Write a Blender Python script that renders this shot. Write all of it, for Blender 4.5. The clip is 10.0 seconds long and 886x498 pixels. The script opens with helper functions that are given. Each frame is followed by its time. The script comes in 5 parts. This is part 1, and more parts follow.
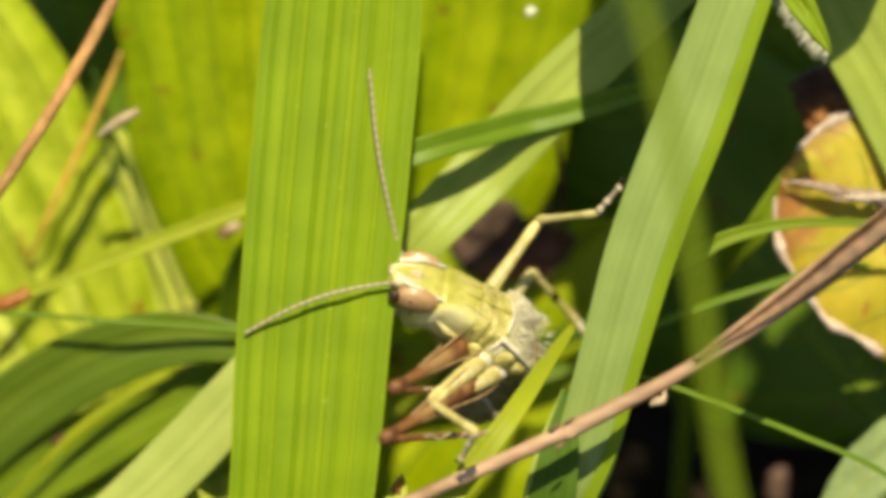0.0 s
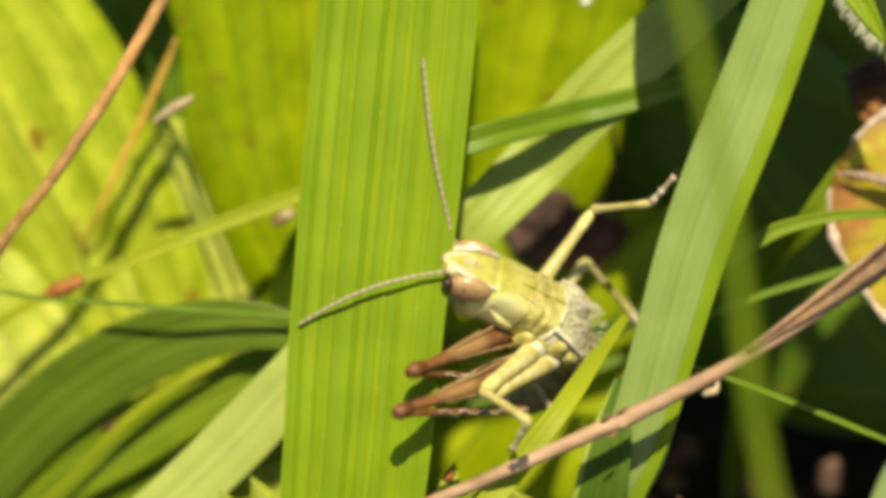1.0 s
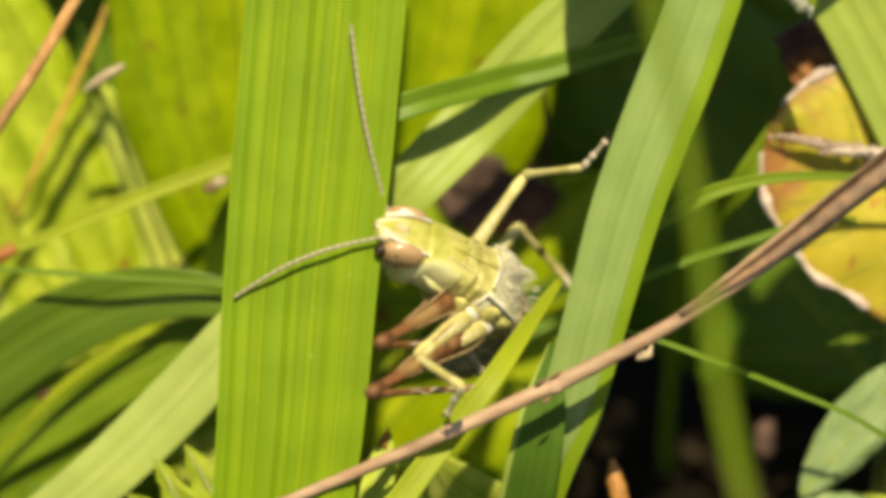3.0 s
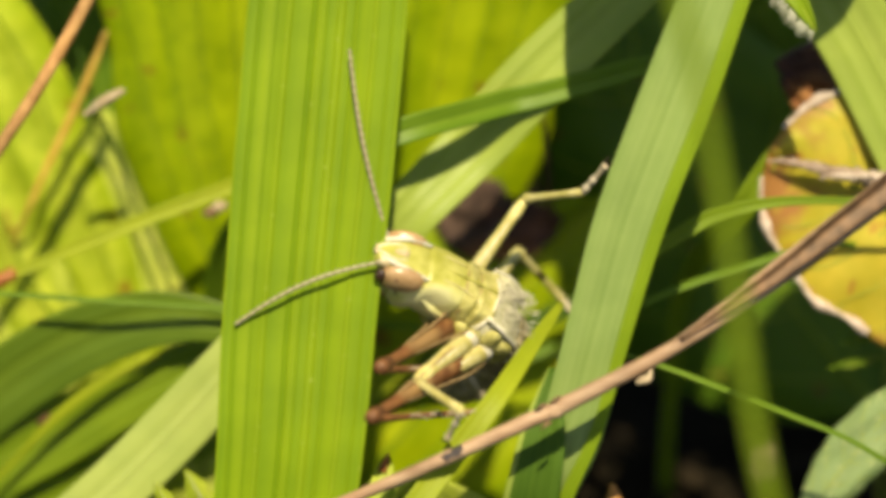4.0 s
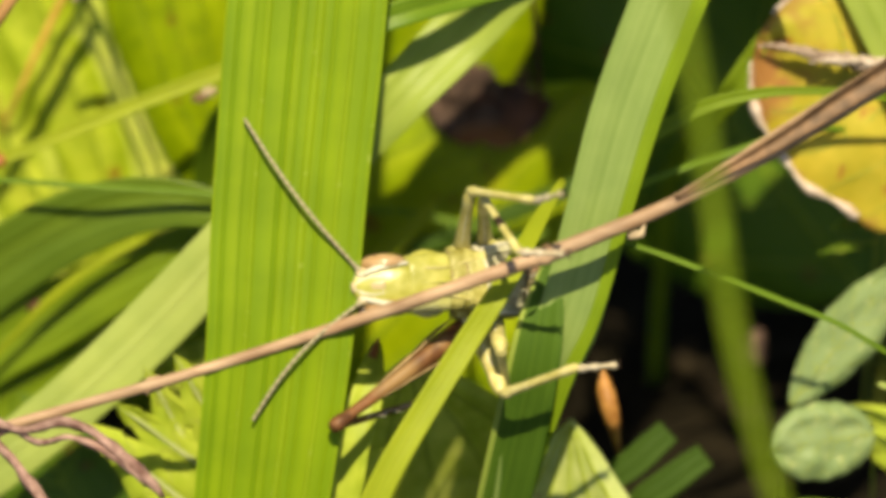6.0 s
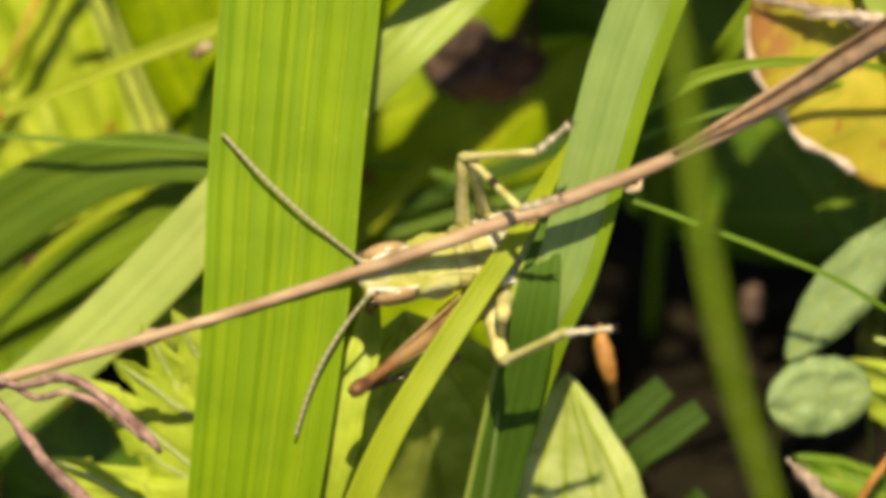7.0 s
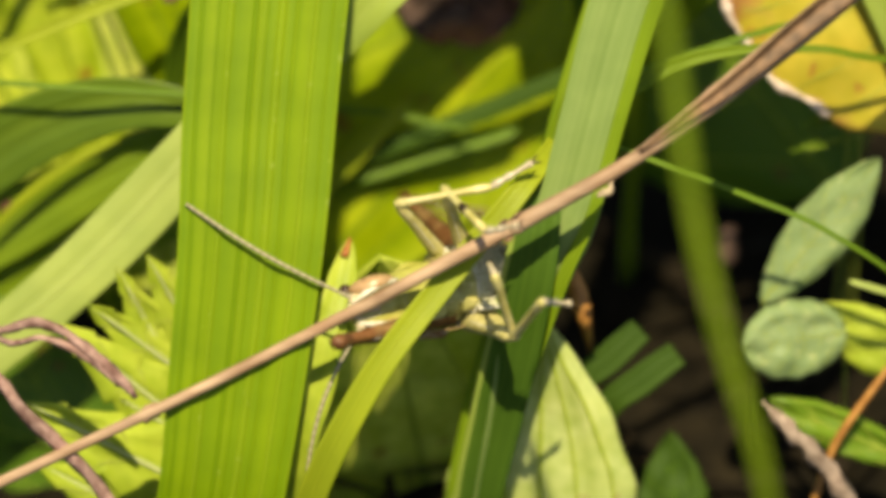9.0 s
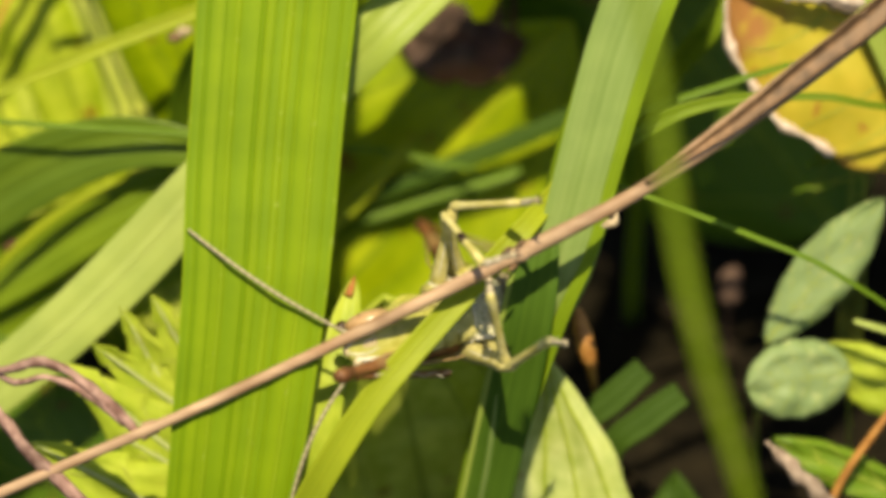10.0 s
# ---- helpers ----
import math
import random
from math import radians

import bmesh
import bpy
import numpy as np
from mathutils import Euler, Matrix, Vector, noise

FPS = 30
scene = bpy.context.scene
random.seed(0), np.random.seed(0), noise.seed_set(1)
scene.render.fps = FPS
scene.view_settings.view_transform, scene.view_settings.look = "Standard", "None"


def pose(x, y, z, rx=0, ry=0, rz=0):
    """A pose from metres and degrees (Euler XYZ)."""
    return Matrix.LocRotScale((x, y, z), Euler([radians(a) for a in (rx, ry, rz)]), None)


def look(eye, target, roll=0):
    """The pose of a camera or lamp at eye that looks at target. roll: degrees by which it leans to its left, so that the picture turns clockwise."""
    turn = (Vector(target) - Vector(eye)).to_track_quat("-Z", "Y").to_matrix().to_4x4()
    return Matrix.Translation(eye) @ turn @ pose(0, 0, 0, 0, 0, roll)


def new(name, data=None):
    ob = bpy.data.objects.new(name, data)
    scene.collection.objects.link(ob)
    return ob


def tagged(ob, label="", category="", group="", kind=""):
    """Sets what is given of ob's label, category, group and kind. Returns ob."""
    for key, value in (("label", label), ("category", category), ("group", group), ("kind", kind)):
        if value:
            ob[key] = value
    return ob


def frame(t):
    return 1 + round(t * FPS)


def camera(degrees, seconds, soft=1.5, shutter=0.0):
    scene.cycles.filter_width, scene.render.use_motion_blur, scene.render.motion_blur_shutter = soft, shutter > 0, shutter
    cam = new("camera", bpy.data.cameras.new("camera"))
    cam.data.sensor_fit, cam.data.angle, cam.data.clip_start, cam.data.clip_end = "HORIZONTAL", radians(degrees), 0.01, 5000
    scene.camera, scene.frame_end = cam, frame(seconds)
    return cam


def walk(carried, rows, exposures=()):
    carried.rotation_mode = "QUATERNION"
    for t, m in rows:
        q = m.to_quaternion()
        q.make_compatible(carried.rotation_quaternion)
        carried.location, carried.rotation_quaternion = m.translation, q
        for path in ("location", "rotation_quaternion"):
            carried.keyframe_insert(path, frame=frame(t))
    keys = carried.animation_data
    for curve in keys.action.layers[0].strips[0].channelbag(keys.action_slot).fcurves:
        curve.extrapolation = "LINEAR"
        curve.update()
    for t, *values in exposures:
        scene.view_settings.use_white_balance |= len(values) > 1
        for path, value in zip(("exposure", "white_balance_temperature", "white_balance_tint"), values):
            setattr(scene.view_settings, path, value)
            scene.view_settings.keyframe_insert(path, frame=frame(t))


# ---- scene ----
MM = 0.001
cam = camera(8.0, 10.0, soft=4.7, shutter=0.5)

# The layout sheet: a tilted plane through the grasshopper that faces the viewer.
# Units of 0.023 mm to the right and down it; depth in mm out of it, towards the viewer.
TILT, DIST, UNIT = radians(38), 0.2574, 0.03600 / 1568
SUBJECT = Vector((0, 0, 0.024))
FWD = Vector((0, math.cos(TILT), -math.sin(TILT)))
RIGHT = Vector((1, 0, 0))
UP = Vector((0, math.sin(TILT), math.cos(TILT)))
EYE = SUBJECT - DIST * FWD


def at(u, v, d=0.0):
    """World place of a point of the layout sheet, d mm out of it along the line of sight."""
    p = SUBJECT + RIGHT * ((u - 784) * UNIT) + UP * ((441 - v) * UNIT)
    return EYE + (p - EYE) * (1 - d * MM / DIST)


GAZE = [(0, 784, 441), (0.5, 755, 428.5), (1, 689, 461), (1.5, 798, 458), (2, 790, 508), (2.2, 789, 492),
        (3.3, 840, 528), (3.5, 863, 517), (4, 809, 478), (4.5, 757, 421), (4.7, 789, 421), (5, 784, 435),
        (5.3, 739, 620), (5.5, 772, 659), (5.7, 801, 679), (6.8, 849, 684), (7, 832, 761), (7.5, 846, 801),
        (8, 775, 805), (8.1, 778, 808), (8.2, 779, 886), (8.5, 818, 882), (9, 876, 860), (9.5, 893, 814), (10, 869, 790)]
walk(cam, [(t, look(EYE, at(u, v))) for t, u, v in GAZE])
cam.data.dof.use_dof = True
cam.data.dof.focus_distance = DIST
cam.data.dof.aperture_fstop = 26.0

# ---- sky and sun ----
SUN = (0.03 * RIGHT + 0.55 * UP - 0.85 * FWD).normalized()
world = bpy.data.worlds.new("World")
scene.world = world
world.use_nodes = True
sky = world.node_tree.nodes.new("ShaderNodeTexSky")
sky.sky_type, sky.sun_disc = "NISHITA", False
sky.sun_elevation = math.asin(SUN.z)
sky.sun_rotation = math.atan2(SUN.x, SUN.y)
back = world.node_tree.nodes["Background"]
back.inputs["Strength"].default_value = 0.088
world.node_tree.links.new(sky.outputs[0], back.inputs[0])
sun = new("sun", bpy.data.lights.new("sun", "SUN"))
sun.data.energy, sun.data.angle, sun.data.color = 4.75, radians(0.53), (1.0, 0.93, 0.72)
sun.matrix_world = look(Vector((0, 0, 1)) + SUN, Vector((0, 0, 1)))
scene.view_settings.exposure = 0.56
scene.view_settings.use_white_balance = True
scene.view_settings.white_balance_temperature = 7350


# ---- materials ----
def material(name):
    m = bpy.data.materials.new(name)
    m.use_nodes = True
    nt = m.node_tree
    return m, nt, nt.nodes["Principled BSDF"], nt.nodes["Material Output"]


def node(nt, kind, **values):
    n = nt.nodes.new(kind)
    for key, value in values.items():
        n.inputs[key.replace("_", " ")].default_value = value
    return n


def ramp(nt, source, stops):
    r = nt.nodes.new("ShaderNodeValToRGB")
    while len(r.color_ramp.elements) < len(stops):
        r.color_ramp.elements.new(0.5)
    for e, (at_, c) in zip(r.color_ramp.elements, stops):
        e.position, e.color = at_, (*c, 1)
    nt.links.new(source, r.inputs[0])
    return r.outputs[0]


def mixed(nt, kind, fac, a, b):
    m = nt.nodes.new("ShaderNodeMix")
    m.data_type, m.blend_type = "RGBA", kind
    for value, slot in ((fac, 0), (a, 6), (b, 7)):
        if isinstance(value, (int, float)):
            m.inputs[slot].default_value = value
        elif isinstance(value, tuple):
            m.inputs[slot].default_value = (*value, 1)
        else:
            nt.links.new(value, m.inputs[slot])
    return m.outputs[2]


def noise_of(nt, coords, scale, detail=4.0, stretch=(1, 1, 1)):
    mp = nt.nodes.new("ShaderNodeMapping")
    mp.inputs["Scale"].default_value = stretch
    nt.links.new(coords, mp.inputs[0])
    n = node(nt, "ShaderNodeTexNoise", Scale=scale, Detail=detail)
    nt.links.new(mp.outputs[0], n.inputs["Vector"])
    return n.outputs[0]


def bumped(nt, b, height, strength, depth):
    bp = node(nt, "ShaderNodeBump", Strength=strength, Distance=depth)
    nt.links.new(height, bp.inputs["Height"])
    nt.links.new(bp.outputs[0], b.inputs["Normal"])
    return bp.outputs[0]


def plant(name, dark, light, through_light, rough=0.42, thin=0.4, streak=34.0, spots=0.0, spot_colour=(0.16, 0.05, 0.015), mottle=0.0, margin=None, specks=None):
    """Leaf tissue: streaks along the blade, blotches, light that comes through."""
    m, nt, b, out = material(name)
    uv = nt.nodes.new("ShaderNodeUVMap").outputs[0]
    ob = nt.nodes.new("ShaderNodeTexCoord").outputs["Object"]
    fine = noise_of(nt, uv, 1.0, 3, (streak, 0.14, 1))
    broad = noise_of(nt, uv, 1.0, 2, (streak * 0.3, 0.05, 1))
    blotch = noise_of(nt, ob, 420, 5)
    c = ramp(nt, fine, [(0.3, dark), (0.72, light)])
    c2 = ramp(nt, broad, [(0.35, dark), (0.65, light)])
    c = mixed(nt, "MIX", 0.5, c, c2)
    shade = ramp(nt, blotch, [(0.3, (0.86, 0.88, 0.8)), (0.7, (1.08, 1.05, 1.0))])
    c = mixed(nt, "MULTIPLY", 1.0, c, shade)
    if mottle:
        cells = node(nt, "ShaderNodeTexVoronoi", Scale=1500)
        nt.links.new(ob, cells.inputs["Vector"])
        vein = ramp(nt, cells.outputs["Distance"], [(0.1, (1, 1, 1)), (0.75, (0, 0, 0))])
        patch = ramp(nt, noise_of(nt, ob, 700, 6), [(0.42, (0, 0, 0)), (0.6, (1, 1, 1))])
        c = mixed(nt, "MIX", mixed(nt, "MULTIPLY", 1.0, patch, (mottle, mottle, mottle)), c, mixed(nt, "MULTIPLY", 1.0, c, (1.25, 1.2, 1.6)))
        c = mixed(nt, "MULTIPLY", mixed(nt, "MULTIPLY", 1.0, vein, (mottle, mottle, mottle)), c, (0.8, 0.86, 0.7))
    if spots:
        sp = ramp(nt, noise_of(nt, ob, 640, 3), [(0.68 - spots, (0, 0, 0)), (0.76 - spots, (1, 1, 1))])
        c = mixed(nt, "MIX", sp, c, spot_colour)
    if specks:
        c = mixed(nt, "MIX", ramp(nt, noise_of(nt, ob, specks[1], 3), [(specks[2], (0, 0, 0)), (specks[2] + 0.1, (1, 1, 1))]), c, specks[0])
    if margin:
        sep = nt.nodes.new("ShaderNodeSeparateXYZ")
        nt.links.new(uv, sep.inputs[0])
        wobble = noise_of(nt, ob, 500, 4)

        def sums(kind, a, v):
            q = nt.nodes.new("ShaderNodeMath")
            q.operation = kind
            for k, x in enumerate((a, v)):
                if isinstance(x, (int, float)):
                    q.inputs[k].default_value = x
                else:
                    nt.links.new(x, q.inputs[k])
            return q.outputs[0]

        off = sums("MULTIPLY", sums("ABSOLUTE", sums("SUBTRACT", sep.outputs[0], 0.5), 0.0), 2.0)
        far = sums("MAXIMUM", off, sums("MULTIPLY", sep.outputs[1], margin[1]))
        c = mixed(nt, "MIX", ramp(nt, sums("MULTIPLY", sums("ADD", far, sums("MULTIPLY", wobble, 0.7)), 0.5), [(margin[2], (0, 0, 0)), (margin[2] + 0.06, (1, 1, 1))]), c, margin[0])
    nt.links.new(c, b.inputs["Base Color"])
    b.inputs["Roughness"].default_value = rough
    b.inputs["Specular IOR Level"].default_value = 0.2
    cell = node(nt, "ShaderNodeTexNoise", Scale=9000, Detail=2)
    nt.links.new(ob, cell.inputs["Vector"])
    mixh = mixed(nt, "MIX", 0.4, fine, cell.outputs[0])
    normal = bumped(nt, b, mixh, 0.35, 0.00008)
    tr = nt.nodes.new("ShaderNodeBsdfTranslucent")
    nt.links.new(mixed(nt, "MULTIPLY", 1.0, c, through_light), tr.inputs[0])
    nt.links.new(normal, tr.inputs["Normal"])
    mx = nt.nodes.new("ShaderNodeMixShader")
    mx.inputs[0].default_value = thin
    nt.links.new(b.outputs[0], mx.inputs[1])
    nt.links.new(tr.outputs[0], mx.inputs[2])
    nt.links.new(mx.outputs[0], out.inputs[0])
    return m


def matter(name, dark, light, rough=0.6, scale=2500.0, bump=0.0001, strength=0.4, third=None, gloss=0.4, stretch=(1, 1, 1)):
    """Opaque stuff: two-scale mottling and fine relief."""
    m, nt, b, _ = material(name)
    ob = nt.nodes.new("ShaderNodeTexCoord").outputs["Object"]
    n1 = noise_of(nt, ob, scale, 5, stretch)
    n2 = noise_of(nt, ob, scale * 0.17, 3)
    c = ramp(nt, n1, [(0.32, dark), (0.68, light)])
    c = mixed(nt, "MULTIPLY", 1.0, c, ramp(nt, n2, [(0.3, (0.68, 0.68, 0.66)), (0.7, (1.15, 1.12, 1.1))]))
    if third:
        c = mixed(nt, "MIX", ramp(nt, n2, [(0.52, (0, 0, 0)), (0.62, (1, 1, 1))]), c, third)
    nt.links.new(c, b.inputs["Base Color"])
    b.inputs["Roughness"].default_value = rough
    b.inputs["Specular IOR Level"].default_value = gloss
    bumped(nt, b, n1, strength, bump)
    return m


GRASS = plant("grass_green", (0.16, 0.275, 0.003), (0.25, 0.355, 0.006), (1.1, 1.2, 0.3), rough=0.5, thin=0.34, streak=22, specks=((0.28, 0.38, 0.02), 2300, 0.72))
GRASS_RIB = plant("grass_rib", (0.20, 0.315, 0.007), (0.275, 0.375, 0.012), (1.1, 1.2, 0.3), rough=0.5, thin=0.34, streak=60, specks=((0.31, 0.41, 0.05), 2600, 0.64))
GRASS_GROOVE = plant("grass_groove", (0.145, 0.258, 0.002), (0.225, 0.33, 0.005), (1.1, 1.2, 0.3), rough=0.5, thin=0.34, streak=60)
GRASS_PALE = plant("grass_pale", (0.29, 0.38, 0.06), (0.37, 0.45, 0.10), (1.1, 1.2, 0.5), thin=0.3, streak=14)
GRASS_LIGHT = plant("grass_light", (0.36, 0.44, 0.10), (0.45, 0.52, 0.16), (1.1, 1.2, 0.5), thin=0.3, streak=10)
# grass green with the shade of low places put into the colour
GRASS_SHADED = plant("grass_shaded", (0.032, 0.075, 0.006), (0.062, 0.115, 0.010), (1.1, 1.3, 0.4), rough=0.66, thin=0.3)
# a less dark green that also carries shade, for one blade
GRASS_HALF_SHADED = plant("grass_half_shaded", (0.05, 0.115, 0.008), (0.088, 0.165, 0.014), (1.1, 1.3, 0.4), rough=0.66, thin=0.3)
GRASS_MID = plant("grass_middle_green", (0.085, 0.18, 0.01), (0.20, 0.305, 0.024), (1.1, 1.3, 0.4), thin=0.3, streak=13)
GRASS_BLUE = plant("grass_bluish", (0.21, 0.305, 0.078), (0.285, 0.375, 0.118), (1.0, 1.2, 0.4), rough=0.3, thin=0.22, streak=36)
GRASS_EDGE = plant("grass_edge", (0.21, 0.335, 0.014), (0.30, 0.41, 0.028), (1.1, 1.2, 0.4), thin=0.4)
GRASS_YELLOW = plant("grass_yellowish", (0.27, 0.34, 0.015), (0.40, 0.45, 0.03), (1.2, 1.2, 0.4), thin=0.35)
LEAF = plant("leaf_yellow_green", (0.215, 0.32, 0.003), (0.435, 0.48, 0.012), (1.1, 1.2, 0.4), thin=0.4, streak=12, spots=0.035, spot_colour=(0.24, 0.12, 0.01), mottle=0.9)
GRASS_OLIVE = plant("grass_olive", (0.14, 0.225, 0.010), (0.22, 0.305, 0.020), (1.1, 1.2, 0.3), thin=0.3)
LEAF_SUN = plant("leaf_sunny_green", (0.30, 0.40, 0.008), (0.54, 0.585, 0.06), (1.1, 1.2, 0.4), thin=0.4, streak=11, spots=0.04, spot_colour=(0.24, 0.14, 0.01), mottle=1.0)
LEAF_OLIVE = plant("leaf_olive_yellow", (0.198, 0.30, 0.003), (0.385, 0.445, 0.009), (1.1, 1.2, 0.4), thin=0.4, streak=16, spots=0.045, spot_colour=(0.20, 0.10, 0.01), mottle=1.0)
LEAF_LIGHT = plant("leaf_pale_yellow_green", (0.46, 0.54, 0.04), (0.68, 0.71, 0.17), (1.1, 1.2, 0.4), thin=0.4, streak=9, spots=0.03, spot_colour=(0.24, 0.14, 0.01), mottle=1.0)
GRASS_ARCH = plant("grass_arching_green", (0.075, 0.135, 0.011), (0.17, 0.25, 0.026), (1.1, 1.3, 0.4), rough=0.35, thin=0.25, streak=9)
VEIN_WHITE = plant("leaf_white_vein", (0.46, 0.52, 0.2), (0.6, 0.62, 0.34), (1.1, 1.2, 0.6), thin=0.25)
LEAF_VEIN = plant("leaf_vein", (0.32, 0.38, 0.05), (0.44, 0.48, 0.09), (1.1, 1.2, 0.4), thin=0.3)
LEAF_GROOVE = plant("leaf_groove", (0.13, 0.23, 0.006), (0.2, 0.29, 0.012), (1.1, 1.2, 0.4), thin=0.3)
LEAF_GREEN = plant("leaf_green", (0.17, 0.27, 0.015), (0.30, 0.39, 0.04), (1.1, 1.2, 0.4), thin=0.35, streak=10, mottle=0.7)
LEAF_BRIGHT = plant("leaf_bright_green", (0.345, 0.435, 0.03), (0.48, 0.55, 0.065), (1.1, 1.2, 0.4), thin=0.35, streak=6, mottle=0.8)
# leaf green darkened: deep shade among the stems is part of this colour
LEAF_SHADED = plant("leaf_shaded_green", (0.06, 0.13, 0.010), (0.12, 0.21, 0.016), (1.1, 1.2, 0.4), thin=0.2, streak=10, spots=0.03)
LEAF_PALE = plant("leaf_pale", (0.45, 0.52, 0.13), (0.59, 0.64, 0.23), (1.1, 1.2, 0.5), thin=0.35, streak=14, mottle=0.9, spots=0.02, spot_colour=(0.3, 0.2, 0.05))
CLOVER = plant("clover_green", (0.22, 0.31, 0.12), (0.30, 0.39, 0.18), (1.0, 1.2, 0.5), thin=0.3, streak=8, spots=0.03, spot_colour=(0.52, 0.54, 0.24), specks=((0.42, 0.47, 0.2), 2600, 0.6))
LEAF_DEAD = plant("leaf_autumn", (0.50, 0.40, 0.03), (0.60, 0.54, 0.07), (1.1, 0.9, 0.3), thin=0.35, streak=8, spots=0.05, spot_colour=(0.42, 0.17, 0.04), mottle=0.6, margin=((0.42, 0.20, 0.06), 0.66, 0.62))
DRY = matter("dry_stem", (0.30, 0.18, 0.10), (0.50, 0.34, 0.21), 0.55, 1500, stretch=(0.25, 1, 1))
DRY_DARK = matter("dry_sheath", (0.12, 0.07, 0.035), (0.28, 0.16, 0.08), 0.6, 1500)
DRY_PURPLE = matter("withered_stalk", (0.18, 0.09, 0.07), (0.44, 0.28, 0.23), 0.65, 2200)
RUST = matter("rust_stalk", (0.30, 0.12, 0.02), (0.52, 0.25, 0.06), 0.55, 1800)
RUST_PALE = matter("light_rust_stalk", (0.32, 0.16, 0.05), (0.52, 0.30, 0.11), 0.55, 1800)
RUST_YELLOW = matter("yellow_rust_stalk", (0.42, 0.24, 0.03), (0.58, 0.38, 0.07), 0.55, 1800)
RUST_RED = matter("rust_red_joint", (0.2, 0.05, 0.01), (0.38, 0.15, 0.03), 0.5, 2400)
TWIG = matter("dull_dry_twig", (0.19, 0.13, 0.09), (0.37, 0.28, 0.21), 0.7, 2300)
PINK = matter("pinkish_dry_leaf", (0.42, 0.31, 0.23), (0.68, 0.57, 0.47), 0.6, 2300)
SCRAP_RED = matter("red_brown_scrap", (0.04, 0.014, 0.008), (0.12, 0.045, 0.02), 0.75, 900, third=(0.26, 0.11, 0.03))
# litter brown is darkened to hold the shade of the gaps
LITTER_SHADED = matter("shaded_soil_litter", (0.009, 0.007, 0.004), (0.024, 0.018, 0.010), 0.9, 900, gloss=0.05)
STRAW = matter("straw", (0.34, 0.25, 0.14), (0.52, 0.42, 0.27), 0.6, 1800)
SCRAP = matter("dead_scrap", (0.045, 0.03, 0.024), (0.15, 0.095, 0.07), 0.85, 900, third=(0.19, 0.08, 0.03), gloss=0.1)
# far darker than real soil: the shade between plants is in its colour
SOIL_SHADED = matter("soil", (0.007, 0.006, 0.004), (0.019, 0.015, 0.008), 0.95, 700, bump=0.0006, strength=0.8, gloss=0.04)
HAIR = matter("white_hair", (0.55, 0.58, 0.42), (0.7, 0.7, 0.55), 0.5, 2000)
SHELL = matter("hopper_yellow", (0.36, 0.355, 0.05), (0.53, 0.505, 0.13), 0.33, 1900, bump=0.0001, strength=0.6, gloss=0.5, third=(0.58, 0.55, 0.26))
SHELL_ROUGH = matter("hopper_pronotum", (0.30, 0.27, 0.05), (0.56, 0.52, 0.18), 0.42, 2200, bump=0.0002, strength=0.9)
SHELL_GREY = matter("hopper_grey", (0.42, 0.40, 0.20), (0.72, 0.69, 0.48), 0.45, 5200, bump=0.0002, strength=0.8)
ABDOMEN = matter("hopper_abdomen", (0.14, 0.11, 0.05), (0.36, 0.30, 0.16), 0.45, 2600, bump=0.0002, strength=0.8)
FOOT = matter("hopper_foot", (0.40, 0.32, 0.19), (0.68, 0.60, 0.44), 0.4, 3200, bump=0.00006)
LEG = matter("hopper_leg", (0.42, 0.37, 0.10), (0.60, 0.54, 0.24), 0.4, 2600, bump=0.00006)
LEG_BROWN = matter("hopper_hind_leg", (0.075, 0.027, 0.009), (0.24, 0.10, 0.032), 0.5, 1700, third=(0.26, 0.15, 0.055))
LEG_RIDGE = matter("hopper_leg_ridge", (0.20, 0.12, 0.05), (0.40, 0.28, 0.13), 0.5, 1800)
EYE_FRONT = matter("eye_front", (0.07, 0.035, 0.018), (0.16, 0.08, 0.04), 0.22, 3000)
TAN = matter("hopper_tan", (0.46, 0.36, 0.18), (0.66, 0.55, 0.34), 0.28, 2500, bump=0.00004)
PALE = matter("hopper_white", (0.5, 0.47, 0.33), (0.7, 0.66, 0.53), 0.4, 2600)


def banded():
    """Ringed horn of the antennae, light and dark segments along x."""
    m, nt, bs, _ = material("antenna")
    ob = nt.nodes.new("ShaderNodeTexCoord").outputs["Object"]
    w = node(nt, "ShaderNodeTexWave", Scale=900.0, Distortion=0.6)
    nt.links.new(ob, w.inputs["Vector"])
    c = ramp(nt, w.outputs[0], [(0.2, (0.23, 0.195, 0.105)), (0.8, (0.33, 0.285, 0.165))])
    nt.links.new(c, bs.inputs["Base Color"])
    bs.inputs["Roughness"].default_value = 0.5
    return m


ANTENNA = banded()
DARK = matter("hopper_dark", (0.02, 0.012, 0.008), (0.06, 0.03, 0.02), 0.25, 3000)
EYE_MAT = matter("compound_eye", (0.37, 0.22, 0.095), (0.52, 0.34, 0.17), 0.26, 2600, bump=0.00003, gloss=0.6)


# ---- building helpers ----
def spline(pts, n):
    """n + 1 places along a smooth curve through pts (rows of any length)."""
    p = np.array([tuple(q) for q in pts], float)
    p = np.vstack([2 * p[0] - p[1], p, 2 * p[-1] - p[-2]])
    out = []
    for i in range(n + 1):
        x = i / n * (len(p) - 3)
        k = min(int(x), len(p) - 4)
        f = x - k
        a, b, c, d = p[k:k + 4]
        out.append(0.5 * (2 * b + (c - a) * f + (2 * a - 5 * b + 4 * c - d) * f * f + (3 * b - a - 3 * c + d) * f ** 3))
    return np.array(out)


def thing(name, place, label, category, group="", kind=""):
    ob = new(name)
    ob.empty_display_size = 0.002
    ob.location = place
    return tagged(ob, label, category, group, kind)


